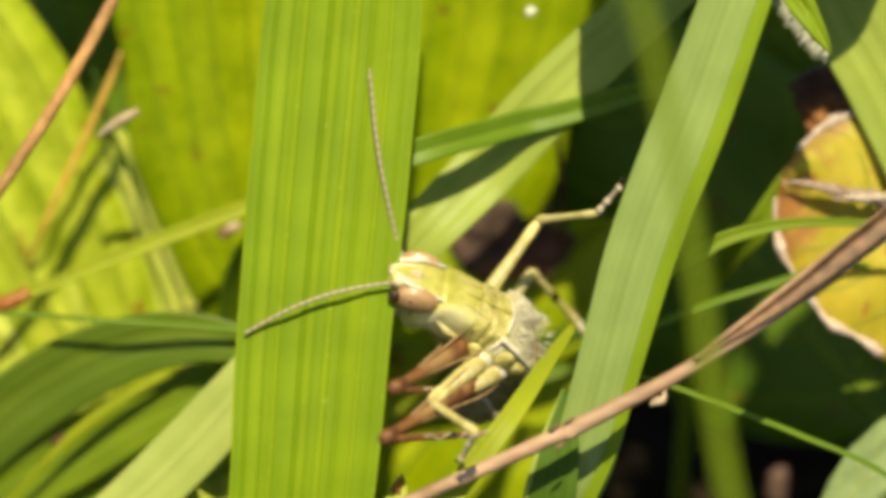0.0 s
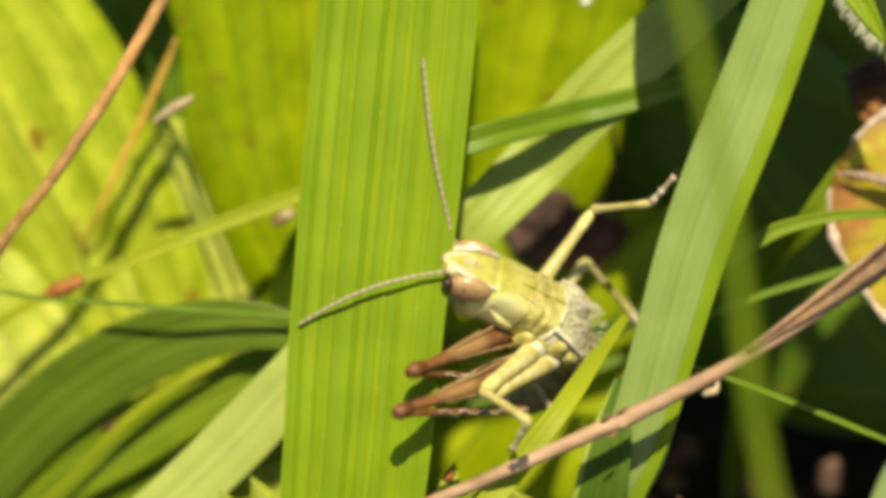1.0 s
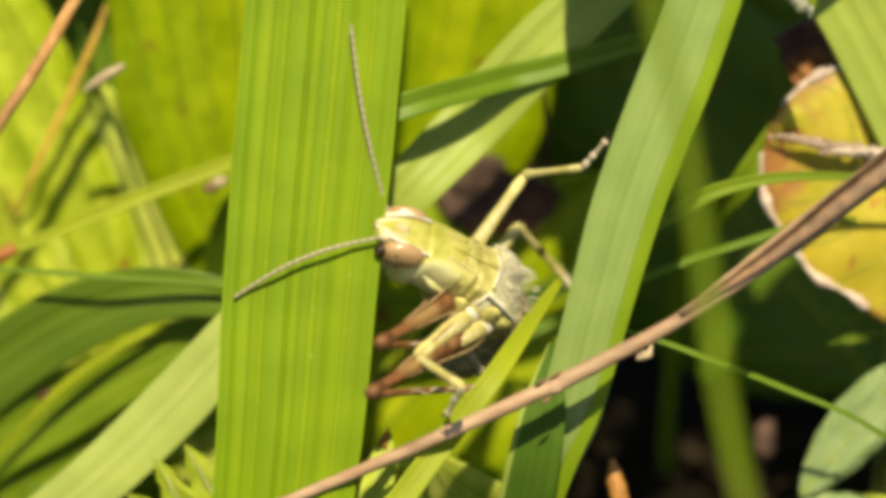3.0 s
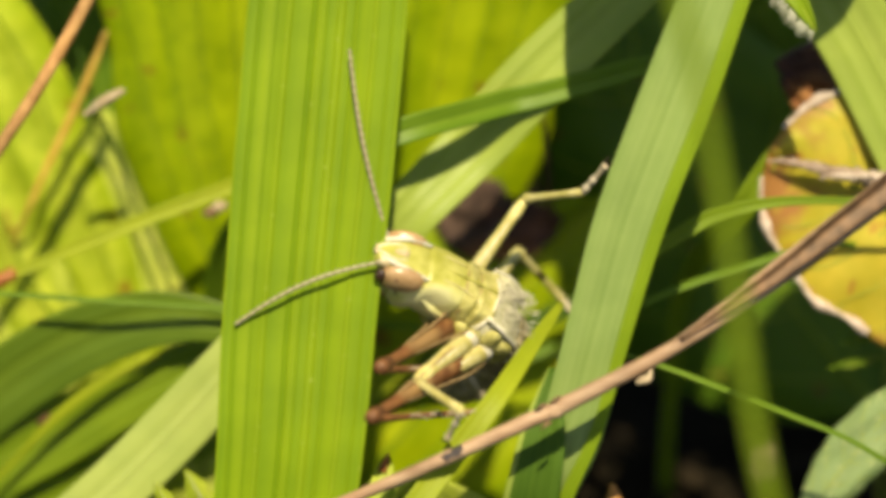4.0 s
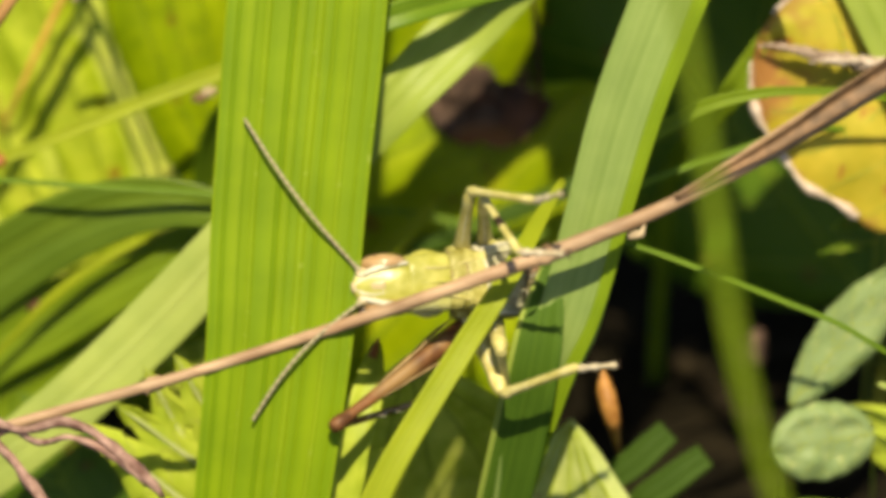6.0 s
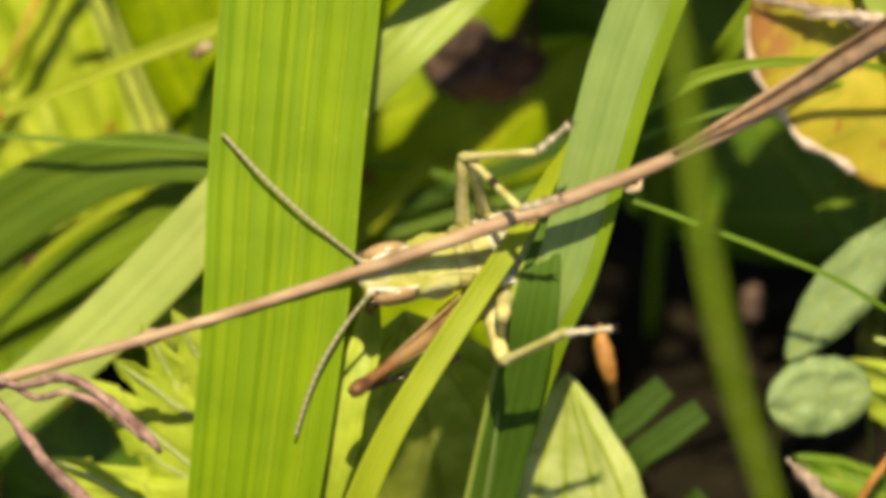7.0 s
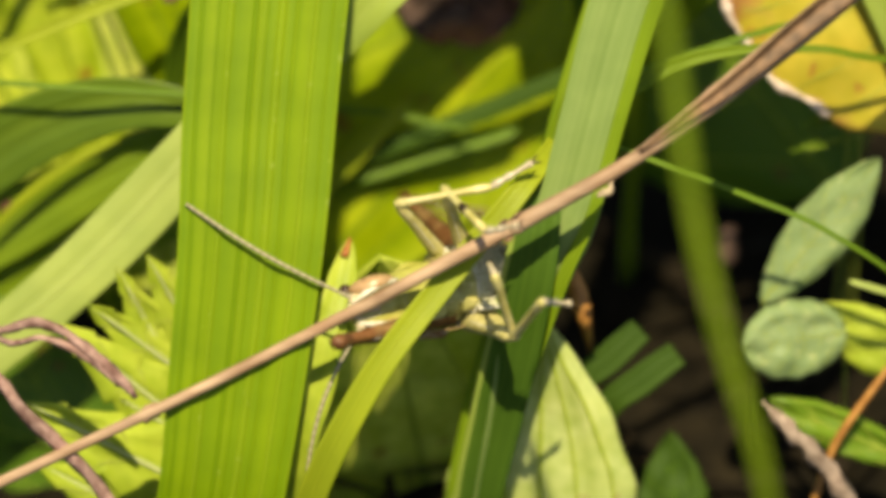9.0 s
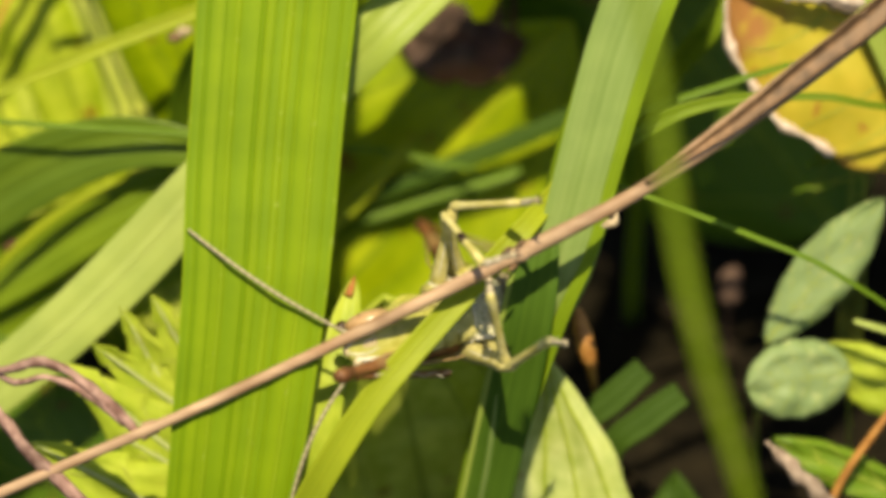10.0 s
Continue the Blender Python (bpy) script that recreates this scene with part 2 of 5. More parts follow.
def part(name, bm, mat, parent=None, label="", place=None, smooth=True):
    """Links a bmesh, given in world places, as one mesh object: under parent, or on its own at place."""
    origin = Vector(place) if place is not None else Vector((0, 0, 0))
    if parent is not None and place is None:
        origin = Vector(parent.location)
        if parent.parent is not None:
            origin = origin + Vector(parent.parent.location)
    bmesh.ops.translate(bm, verts=bm.verts, vec=-origin)
    for f in bm.faces:
        f.smooth = smooth
    me = bpy.data.meshes.new(name)
    bm.to_mesh(me)
    bm.free()
    me.materials.append(mat)
    ob = new(name, me)
    if parent is not None:
        ob.parent = parent
    else:
        ob.location = origin
    if label:
        ob["label"] = label
    return ob


def sheet(front, back, uvs):
    """A closed thin body between two grids of places [row][column]."""
    bm = bmesh.new()
    uv = bm.loops.layers.uv.new("UVMap")
    nr, nc = len(front), len(front[0])
    f = [[bm.verts.new(p) for p in row] for row in front]
    b = [[bm.verts.new(p) for p in row] for row in back]

    def face(vs, cs):
        q = bm.faces.new(vs)
        for loop, (i, j) in zip(q.loops, cs):
            loop[uv].uv = uvs[i][j]

    for i in range(nr - 1):
        for j in range(nc - 1):
            c = [(i, j), (i, j + 1), (i + 1, j + 1), (i + 1, j)]
            face([f[k][l] for k, l in c], c)
            c = c[::-1]
            face([b[k][l] for k, l in c], c)
        for j in (0, nc - 1):
            c = [(i, j), (i + 1, j), (i + 1, j), (i, j)]
            vs = [f[i][j], f[i + 1][j], b[i + 1][j], b[i][j]]
            if j:
                vs, c = vs[::-1], c[::-1]
            face(vs, c)
    for i in (0, nr - 1):
        for j in range(nc - 1):
            c = [(i, j), (i, j + 1), (i, j + 1), (i, j)]
            vs = [f[i][j], f[i][j + 1], b[i][j + 1], b[i][j]]
            if not i:
                vs, c = vs[::-1], c[::-1]
            face(vs, c)
    return bm


def ribbon(pts, widths, roll=0.0, fold=0.0, ridges=0, ridge=0.05, thick=0.14, cols=12, rows=48, wave=0.0, seed=0, side_from=-1.0, side_to=1.0):
    """A grass blade along world places: widths in mm, roll about its length in degrees (one, or one a place),
    fold: how far the halves bend up, ridges: ribs along it of a height in mm."""
    rolls = roll if isinstance(roll, (list, tuple)) else [roll] * len(pts)
    c = spline([(*p, w * MM, r) for p, w, r in zip(pts, widths, rolls)], rows)
    front, back, uvs = [], [], []
    length = 0.0
    for i, row in enumerate(c):
        p, w, turn = Vector(row[:3]), max(row[3], 0.00003), radians(row[4])
        q = Vector(c[min(i + 1, rows)][:3]) - Vector(c[max(i - 1, 0)][:3])
        length += (p - Vector(c[max(i - 1, 0)][:3])).length
        t = q.normalized()
        side = t.cross(-FWD).normalized()
        n = side.cross(t)
        side, n = side * math.cos(turn) + n * math.sin(turn), n * math.cos(turn) - side * math.sin(turn)
        w *= 1 + wave * noise.noise(Vector((i * 0.21, seed, 0.3)))
        fr, bk, u = [], [], []
        for j in range(cols + 1):
            s = side_from + (side_to - side_from) * j / cols
            h = fold * abs(s) * w + ridge * MM * math.cos(s * math.pi * ridges) * (ridges > 0) * (1 - abs(s) ** 6)
            h += wave * 0.35 * w * noise.noise(Vector((i * 0.13, s * 1.3, seed + 7.0)))
            th = thick * MM * 0.5 * (1 - 0.75 * abs(s) ** 4)
            m = p + side * (w * 0.5 * s) + n * h
            fr.append(m + n * th)
            bk.append(m - n * th)
            u.append((s * 0.5 + 0.5, length / MM * 0.1))
        front.append(fr)
        back.append(bk)
        uvs.append(u)
    return sheet(front, back, uvs)


def tube(pts, radii, sides=8, rows=30, lump=0.0, seed=0, close=True):
    """A tapered stalk through world places; radii in mm."""
    c = spline([(*p, r * MM) for p, r in zip(pts, radii)], rows)
    bm = bmesh.new()
    uv = bm.loops.layers.uv.new("UVMap")
    rings = []
    for i, row in enumerate(c):
        p = Vector(row[:3])
        t = (Vector(c[min(i + 1, rows)][:3]) - Vector(c[max(i - 1, 0)][:3])).normalized()
        a = t.cross(Vector((0.31, 0.17, 0.93))).normalized()
        b = t.cross(a)
        ring = []
        for j in range(sides):
            g = 2 * math.pi * j / sides
            r = max(row[3], 0.000005) * (1 + lump * noise.noise(Vector((i * 0.4, math.cos(g) * 1.2, math.sin(g) * 1.2 + seed))))
            ring.append(bm.verts.new(p + (a * math.cos(g) + b * math.sin(g)) * r))
        rings.append(ring)
    for i in range(rows):
        for j in range(sides):
            k = (j + 1) % sides
            q = bm.faces.new((rings[i][j], rings[i][k], rings[i + 1][k], rings[i + 1][j]))
            for loop, (x, y) in zip(q.loops, ((j, i), (j + 1, i), (j + 1, i + 1), (j, i + 1))):
                loop[uv].uv = (x / sides, y / rows)
    if close:
        bm.faces.new(rings[0][::-1])
        bm.faces.new(rings[-1])
    return bm


def rooted(pts, lean=0.25):
    """World places of a plant's line, led on from its last place down into the soil."""
    w = [at(*p) for p in pts]
    t = (w[-1] - w[-2]).normalized()
    z = w[-1].z
    if z > 0:
        flat = Vector((t.x, t.y, 0)) * lean
        w.append(w[-1] + flat * z * 0.5 + Vector((0, 0, -z * 0.55)))
        w.append(w[-1] + flat * z * 0.2 + Vector((0, 0, -z * 0.45 - 0.0004)))
    return w


def grass(name, label, pts, widths, mat, root=True, midrib=None, group="", **kw):
    """A grass blade: a thing with its blade and, where it shows, its midrib. pts from tip to base."""
    w = rooted(pts) if root else [at(*p) for p in pts]
    widths = list(widths) + [widths[-1] * 0.8] * (len(w) - len(widths))
    if "roll" in kw and isinstance(kw["roll"], (list, tuple)):
        kw["roll"] = list(kw["roll"]) + [kw["roll"][-1]] * (len(w) - len(kw["roll"]))
    ob = thing(name, w[-1], label, "grass", group)
    part("blade", ribbon(w, widths, **kw), mat, ob)
    if midrib is None and max(widths) > 1.0:
        midrib = (max(widths) * 0.06, 0.03, mat)
    if midrib:
        part("midrib", ribbon([p - FWD * midrib[1] * MM for p in w], [midrib[0]] * len(w), thick=0.2, cols=4, roll=kw.get("roll", 0)), midrib[2], ob)
    return ob


def stalk(name, label, category, pts, radii, mat, root=True, lump=0.15, group=""):
    w = rooted(pts) if root else [at(*p) for p in pts]
    radii = list(radii) + [radii[-1]] * (len(w) - len(radii))
    return tagged(part(name, tube(w, radii, 8, 36, lump, len(name)), mat, None, "", w[-1]), label, category, group)


def ovate(s):
    return math.sin(math.pi * min(1, s ** 0.75)) ** 0.8 if 0 < s < 1 else 0.0


def lance(s):
    return math.sin(math.pi * s) ** 0.7 if 0 < s < 1 else 0.0


def pointed(s):
    return max(0.0, 1 - s) ** 0.75 * min(1.0, 0.55 + s * 1.6)


def rounded(s):
    return math.sqrt(max(0.0, 1 - (2 * s - 1) ** 2))


def jagged(s):
    return pointed(s) * (0.8 + 0.28 * (1 - (s * 4.5 + 0.2) % 1.0))


class Leaf:
    """The surface of a leaf from base to tip: width in mm, turned about its length, cupped and arched."""

    def __init__(self, base, tip, width, shape=ovate, roll=0.0, cup=0.0, arch=0.0, pleats=0, pleat=0.12, ripple=0.3, seed=1.0, sweep=0.0):
        self.a, self.b = at(*base), at(*tip)
        self.t = (self.b - self.a).normalized()
        side = self.t.cross(-FWD).normalized()
        n = side.cross(self.t)
        g = radians(roll)
        self.side, self.n = side * math.cos(g) + n * math.sin(g), n * math.cos(g) - side * math.sin(g)
        self.length, self.width = (self.b - self.a).length, width * MM
        self.shape, self.cup, self.arch, self.pleats, self.pleat = shape, cup, arch, pleats, pleat * MM
        self.ripple, self.seed, self.sweep = ripple * MM, seed, sweep

    def place(self, s, q, lift=0.0):
        w = self.width * 0.5 * max(self.shape(s), 0.015)
        h = self.cup * q * q * w + self.arch * math.sin(math.pi * s) * self.length
        h += self.pleat * math.cos(q * math.pi * self.pleats) * (self.pleats > 0) * self.shape(s)
        h += self.ripple * noise.noise(Vector((s * 4.0, q * 2.2, self.seed)))
        edge = 1 + 0.05 * noise.noise(Vector((s * 9.0, self.seed, 2.0))) * abs(q)
        along = s + self.sweep * abs(q)
        return self.a + self.t * (self.length * along) + self.side * (w * q * edge) + self.n * (h + lift * MM)

    def mesh(self, rows=60, cols=36, thick=0.16):
        front, back, uvs = [], [], []
        for i in range(rows + 1):
            s = i / rows
            qs = [2 * j / cols - 1 for j in range(cols + 1)]
            front.append([self.place(s, q, thick * 0.5 * (1 - 0.7 * q ** 4)) for q in qs])
            back.append([self.place(s, q, -thick * 0.5 * (1 - 0.7 * q ** 4)) for q in qs])
            uvs.append([(q * 0.5 + 0.5, s * self.length / MM * 0.1) for q in qs])
        return sheet(front, back, uvs)


def broadleaf(name, label, base, tip, width, mat, vein_mat, veins="ribs", count=3, vein=0.16, stalked=True, group="", category="leaf", detail=(60, 36), **kw):
    """A leaf on its stalk: lamina, midrib, veins (ribs along it, or branches off the midrib)."""
    lf = Leaf(base, tip, width, **kw)
    ground = Vector((lf.a.x, lf.a.y + 0.002, -0.0004))
    if not stalked:
        ground = lf.a.copy()
    ob = thing(name, ground, label, category, group)
    part("lamina", lf.mesh(*detail), mat, ob)
    part("midrib", tube([lf.place(s / 8, 0, 0.06) for s in range(9)], [vein * (1.5 - 1.2 * s / 8) for s in range(9)], 6, 40), vein_mat, ob)
    for k in range(count):
        for sgn in (-1, 1):
            if veins == "ribs":
                q = sgn * (k + 1) / (count + 0.6)
                line = [lf.place(0.02 + s * 0.12, q * (0.6 + 0.4 * math.sin(math.pi * (0.02 + s * 0.12))), 0.07) for s in range(9)]
            else:
                s0 = 0.06 + 0.8 * k / count + 0.02 * (sgn > 0)
                line = [lf.place(min(s0 + 0.2 * e ** 1.3, 0.99), sgn * 0.93 * e, 0.07) for e in (0, 0.25, 0.5, 0.75, 1)]
            part("vein", tube(line, [vein * 0.8] * 2 + [vein * 0.55] * (len(line) - 3) + [vein * 0.2], 5, 24), vein_mat, ob)
    if stalked:
        mid = (lf.a + ground) * 0.5 - lf.t * lf.length * 0.04
        part("petiole", tube([lf.place(0.03, 0), mid, ground], [vein * 2.0, vein * 2.2, vein * 2.8], 8, 16, 0.1), vein_mat, ob)
    return ob


# ---- ground ----
def ground_sheet():
    """Uneven soil close by, running on flat to the horizon."""
    xs = sorted({round(x, 6) for x in [*np.linspace(-0.06, 0.06, 81), *np.geomspace(0.07, 60, 18), *(-np.geomspace(0.07, 60, 18))]})
    bm = bmesh.new()
    grid = []
    for y in xs:
        row = []
        for x in xs:
            near = max(0.0, 1 - math.hypot(x, y) / 0.09)
            z = near * (0.0014 * noise.noise(Vector((x * 160, y * 160, 0))) + 0.0009 * noise.noise(Vector((x * 520, y * 520, 3)))) - 0.0008 * near
            row.append(bm.verts.new((x, y, z)))
        grid.append(row)
    for i in range(len(xs) - 1):
        for j in range(len(xs) - 1):
            bm.faces.new((grid[i][j], grid[i][j + 1], grid[i + 1][j + 1], grid[i + 1][j]))
    return bm


tagged(part("ground", ground_sheet(), SOIL_SHADED), "crumbly meadow soil with the deep shade put into its colour", "ground", kind="structure")

# ---- broad grass blades ----
BIG_LINE = [(640, -330, 0.5), (610, 0, 0.3), (583, 300, 0.5), (555, 600, 0.7), (533, 882, 0.8), (490, 1229, 0.1), (460, 1400, -1.5)]
BIG_WIDTHS = [5.9, 6.45, 6.5, 6.25, 5.9, 5.3, 4.8]
BIG_FORM = dict(ridges=3, ridge=0.05, fold=0.03, thick=0.2, rows=60, wave=0.012)
big_blade = grass("broad_grass_blade", "broad upright yellow-green grass blade with parallel ribs", BIG_LINE, BIG_WIDTHS, GRASS, cols=44, midrib=False, **BIG_FORM)
big_places = [p - FWD * 0.012 * MM for p in rooted(BIG_LINE)]
for low, high, mat in ((-1.0, -0.94, GRASS_RIB), (-0.84, -0.80, GRASS_GROOVE), (-0.66, -0.58, GRASS_RIB), (-0.40, -0.34, GRASS_GROOVE), (-0.24, -0.12, GRASS_RIB), (-0.02, 0.02, GRASS_GROOVE),
                       (0.07, 0.11, GRASS_RIB), (0.115, 0.19, GRASS_GROOVE), (0.42, 0.50, GRASS_RIB), (0.60, 0.63, GRASS_GROOVE), (0.80, 0.86, GRASS_GROOVE), (0.97, 1.0, GRASS_RIB)):
    part("rib" if mat is GRASS_RIB else "groove", ribbon(big_places, BIG_WIDTHS + [BIG_WIDTHS[-1] * 0.8] * (len(big_places) - len(BIG_WIDTHS)), cols=2, side_from=low, side_to=high, **BIG_FORM), mat, big_blade)
right_blade = grass("bluish_grass_blade", "bluish-green grass blade with a bright keeled edge",
                    [(1420, -330, 3.4), (1300, 0, 3.0), (1220, 220, 2.5), (1140, 430, 1.8), (1085, 620, 0.9), (1035, 800, -0.1), (985, 920, -1.2), (925, 1130, -3.6), (885, 1300, -5.8)],
                    [2.6, 2.8, 3.0, 2.9, 2.65, 2.6, 2.5, 2.0, 1.6], GRASS_BLUE, ridges=9, ridge=0.006, fold=0.04, cols=40, wave=0.02,
                    roll=[6, 6, 5, 3, 2, 5, 20, 50, 60], midrib=False)
part("keel", ribbon([p - FWD * 0.25 * MM for p in rooted([(1468, -330, 3.4), (1354, 0, 3.0), (1278, 220, 2.5), (1195, 430, 1.8), (1135, 620, 0.9), (1082, 800, -0.1), (1027, 920, -1.2), (950, 1130, -3.6), (902, 1300, -5.8)])],
                    [0.5, 0.6, 0.62, 0.6, 0.55, 0.5, 0.6, 0.7, 0.6, 0.5, 0.4], roll=-18, fold=0.2, cols=8), GRASS_EDGE, right_blade, "bright green keel")
# shade is put into this blade's green, its lit edge into the pale strip
SHADED_LINE = [(1006, 690, -0.7), (988, 800, 0.1), (970, 900, -0.1), (942, 1030, -1.6), (906, 1180, -3.6), (878, 1300, -5.2)]
shaded_blade = grass("shaded_grass_blade", "grass blade beside a bluish one, shade and a lit margin in its greens", SHADED_LINE, [0.5, 1.8, 2.2, 2.3, 2.2, 2.0], GRASS_HALF_SHADED, ridges=3, ridge=0.02, fold=0.08, cols=14, roll=-14)
part("margin", ribbon([p - FWD * 0.03 * MM for p in rooted(SHADED_LINE)], [0.5, 1.8, 2.2, 2.3, 2.2, 2.0, 1.6, 1.6], side_from=0.8, side_to=1.0, cols=3, roll=-14, fold=0.08, ridges=3, ridge=0.02), GRASS_PALE, shaded_blade, "pale green strip for the lit margin")
front_blade = grass("slender_grass_blade", "slender green grass blade standing close in front",
                    [(1108, -80, 37), (1140, 30, 37), (1185, 220, 36), (1232, 480, 35), (1270, 760, 34), (1322, 1000, 33), (1412, 1350, 30)],
                    [0.38, 0.54, 0.57, 0.58, 0.58, 0.58, 0.55], GRASS_OLIVE, fold=0.12, cols=10, roll=12, midrib=(0.08, 0.06, GRASS_OLIVE))
narrow_blade = grass("narrow_grass_blade", "narrow yellow-green grass blade across the grasshopper",
                     [(1090, 580, -3.6), (1044, 641, -1.6), (974, 741, 0.8), (894, 841, 1.3), (814, 941, 1.8), (724, 1061, 2.2), (654, 1181, 2.0), (604, 1291, 0.9), (575, 1400, -1)],
                     [0.3, 0.62, 0.88, 0.98, 1.05, 1.12, 1.2, 1.2, 1.2], GRASS_YELLOW, fold=0.16, cols=12, ridges=2, ridge=0.03)
grass("wide_grass_blade", "pale green wide grass blade with a fold of shade",
      [(1400, -260, -6), (1492, 0, -6), (1572, 150, -6), (1690, 400, -6.5), (1800, 700, -9)],
      [3.0, 3.4, 3.5, 3.4, 3.0], GRASS_PALE, ridges=4, ridge=0.02, fold=0.05, cols=30, roll=-14)
grass("leaning_grass_blade", "leaning green grass blade half in shade",
      [(1330, -140, -5.5), (1150, 10, -5.8), (985, 165, -6), (860, 300, -6.6), (740, 425, -5.9), (600, 590, -8.4), (480, 800, -14)],
      [1.6, 2.4, 2.7, 2.6, 2.3, 1.8, 1.6], GRASS_PALE, ridges=3, ridge=0.03, fold=0.08, cols=24, roll=-6)
grass("crossing_grass_blade", "thin green grass blade crossing another",
      [(1180, 150, -5.4), (1000, 200, -5.6), (930, 216, -5.5), (860, 235, -4.6), (730, 272, -3.2), (560, 340, -4.4), (420, 480, -12)],
      [0.8, 1.05, 1.1, 1.1, 1.1, 1.0, 1.0], GRASS_MID, fold=0.2, cols=10)
grass("light_grass_blade", "light green flat grass blade leaning low",
      [(560, 540, -6), (430, 690, -6), (330, 800, -6.5), (200, 925, -7), (60, 1040, -8), (-120, 1180, -10)],
      [1.8, 2.4, 2.6, 2.5, 2.4, 2.2], GRASS_LIGHT, ridges=4, ridge=0.012, fold=0.02, cols=24, midrib=(0.14, 0.015, GRASS_LIGHT))
for label, pts, ws, mat, roll in (
        ("dark green grass blade arching over", [(520, 650, -8), (400, 604, -8), (270, 603, -8.5), (120, 660, -9.5), (-30, 770, -11), (-160, 930, -13)], [1.2, 1.8, 2.6, 3.2, 3.2, 2.8], GRASS_ARCH, 14),
        ("green grass blade arching over, with a rusty spot", [(540, 650, -9), (410, 662, -9.8), (280, 718, -10.3), (130, 800, -11.3), (-10, 880, -12.3), (-130, 1000, -14)], [0.9, 1.6, 2.4, 2.9, 3.0, 2.8], GRASS_OLIVE, 8),
        ("green grass blade low under two arching ones", [(470, 800, -11.5), (330, 830, -12), (180, 900, -12.6), (40, 980, -13.4), (-90, 1080, -14.6)], [0.9, 1.7, 2.3, 2.5, 2.4], GRASS_OLIVE, 6),
        ("thin yellow-green grass blade between arching ones", [(330, 650, -9.0), (268, 678, -9.0), (205, 712, -9.2), (140, 760, -9.6), (60, 840, -10.4), (-60, 980, -12)], [0.1, 0.3, 0.42, 0.4, 0.25, 0.2], GRASS_YELLOW, 0)):
    grass("arching_grass_blade", label, pts, ws, mat, ridges=4, ridge=0.02, fold=0.06, cols=20, roll=roll, group="arching blades")
stems = []
for label, pts, ws, mat in (
        ("straight green grass stem with a rusty joint", [(600, 310, -11), (440, 366, -10.5), (250, 437, -10), (90, 503, -10), (20, 533, -10), (-110, 605, -10.5), (-260, 720, -12)], [0.5, 0.62, 0.6, 0.5, 0.45, 0.4, 0.4], GRASS_YELLOW),
        ("thin straight grass stem", [(600, 610, -7), (420, 583, -7), (200, 568, -7), (0, 555, -7.5), (-200, 560, -9)], [0.25, 0.28, 0.24, 0.2, 0.2], GRASS_MID),
        ("thin arched grass stem", [(1120, 520, -4), (1225, 455, -4), (1290, 420, -4), (1390, 397, -4), (1500, 394, -4.5), (1600, 405, -5), (1750, 470, -8)], [0.5, 0.66, 0.62, 0.46, 0.34, 0.3, 0.3], GRASS_OLIVE),
        ("thin pale grass stem", [(1120, 592, -6), (1249, 540, -6), (1330, 514, -6), (1434, 482, -6.5), (1520, 470, -7.5), (1740, 520, -11)], [0.3, 0.32, 0.32, 0.28, 0.25, 0.25], GRASS_MID),
        ("thin drooping grass stem", [(1090, 655, -3), (1190, 684, -3), (1300, 725, -3), (1420, 772, -3.2), (1560, 835, -3.5), (1720, 960, -6)], [0.15, 0.22, 0.24, 0.24, 0.22, 0.22], GRASS_MID),
        ("narrow grass blade low under the animal, darkened for shade", [(1180, 532, -14), (1075, 574, -14.2), (985, 612, -14.4), (885, 650, -14.6), (785, 686, -14.8), (685, 726, -15), (560, 790, -16)], [0.8, 1.15, 1.2, 1.15, 1.0, 0.8, 0.5], GRASS_SHADED),
        ("light narrow grass blade low under the animal", [(1010, 650, -15), (975, 660, -15), (885, 684, -15.1), (785, 716, -15.2), (685, 748, -15.4), (560, 830, -16.5)], [0.2, 0.55, 0.62, 0.6, 0.6, 0.5], GRASS_MID),
        ("thin grass stem low down", [(930, 650, -13.5), (875, 640, -13.7), (800, 622, -13.8), (720, 613, -14), (560, 615, -15)], [0.12, 0.24, 0.26, 0.26, 0.25], GRASS_MID),
        # no real stem: a dark strip in place of a stalk's shadow on the leaf
        ("thin dark strip for a shadow line on the broad leaves", [(165, 120, -12.6), (200, 235, -12.8), (236, 312, -13), (264, 392, -13.2), (302, 482, -13.4), (330, 570, -14)], [0.1, 0.26, 0.32, 0.28, 0.24, 0.2], GRASS_SHADED),
        ("yellow thin grass stem low down", [(420, 765, -9), (345, 812, -9), (240, 900, -9.5), (60, 1040, -10.5)], [0.3, 0.42, 0.42, 0.4], GRASS_YELLOW),
        ("pale pointed grass tip", [(822, 592, -13.4), (785, 630, -13.6), (725, 690, -14), (600, 830, -15)], [0.1, 0.55, 0.85, 0.9], GRASS_YELLOW),
        ("pale stub of a grass stem", [(1596, 922, -5), (1640, 935, -5), (1720, 962, -6), (1800, 1020, -9)], [0.2, 0.3, 0.3, 0.3], GRASS_LIGHT),
        ("bright grass blade in a sunny gap", [(1396, 296, -7.4), (1376, 345, -7.6), (1336, 410, -8.2), (1285, 470, -11), (1230, 560, -16)], [0.3, 0.9, 1.1, 0.9, 0.8], GRASS_OLIVE)):
    stems.append(grass("grass_stem", label, pts, ws, mat, fold=0.25, cols=8, roll=-48 if mat is GRASS_SHADED else 0, group="thin grass stems"))
part("joint", tube([at(52, 519, -9.8), at(30, 529, -9.7), at(10, 538, -9.7), at(-14, 549, -9.9)], [0.26, 0.34, 0.36, 0.24], 8, 14, 0.3), RUST_RED, stems[0], "rust-red joint")

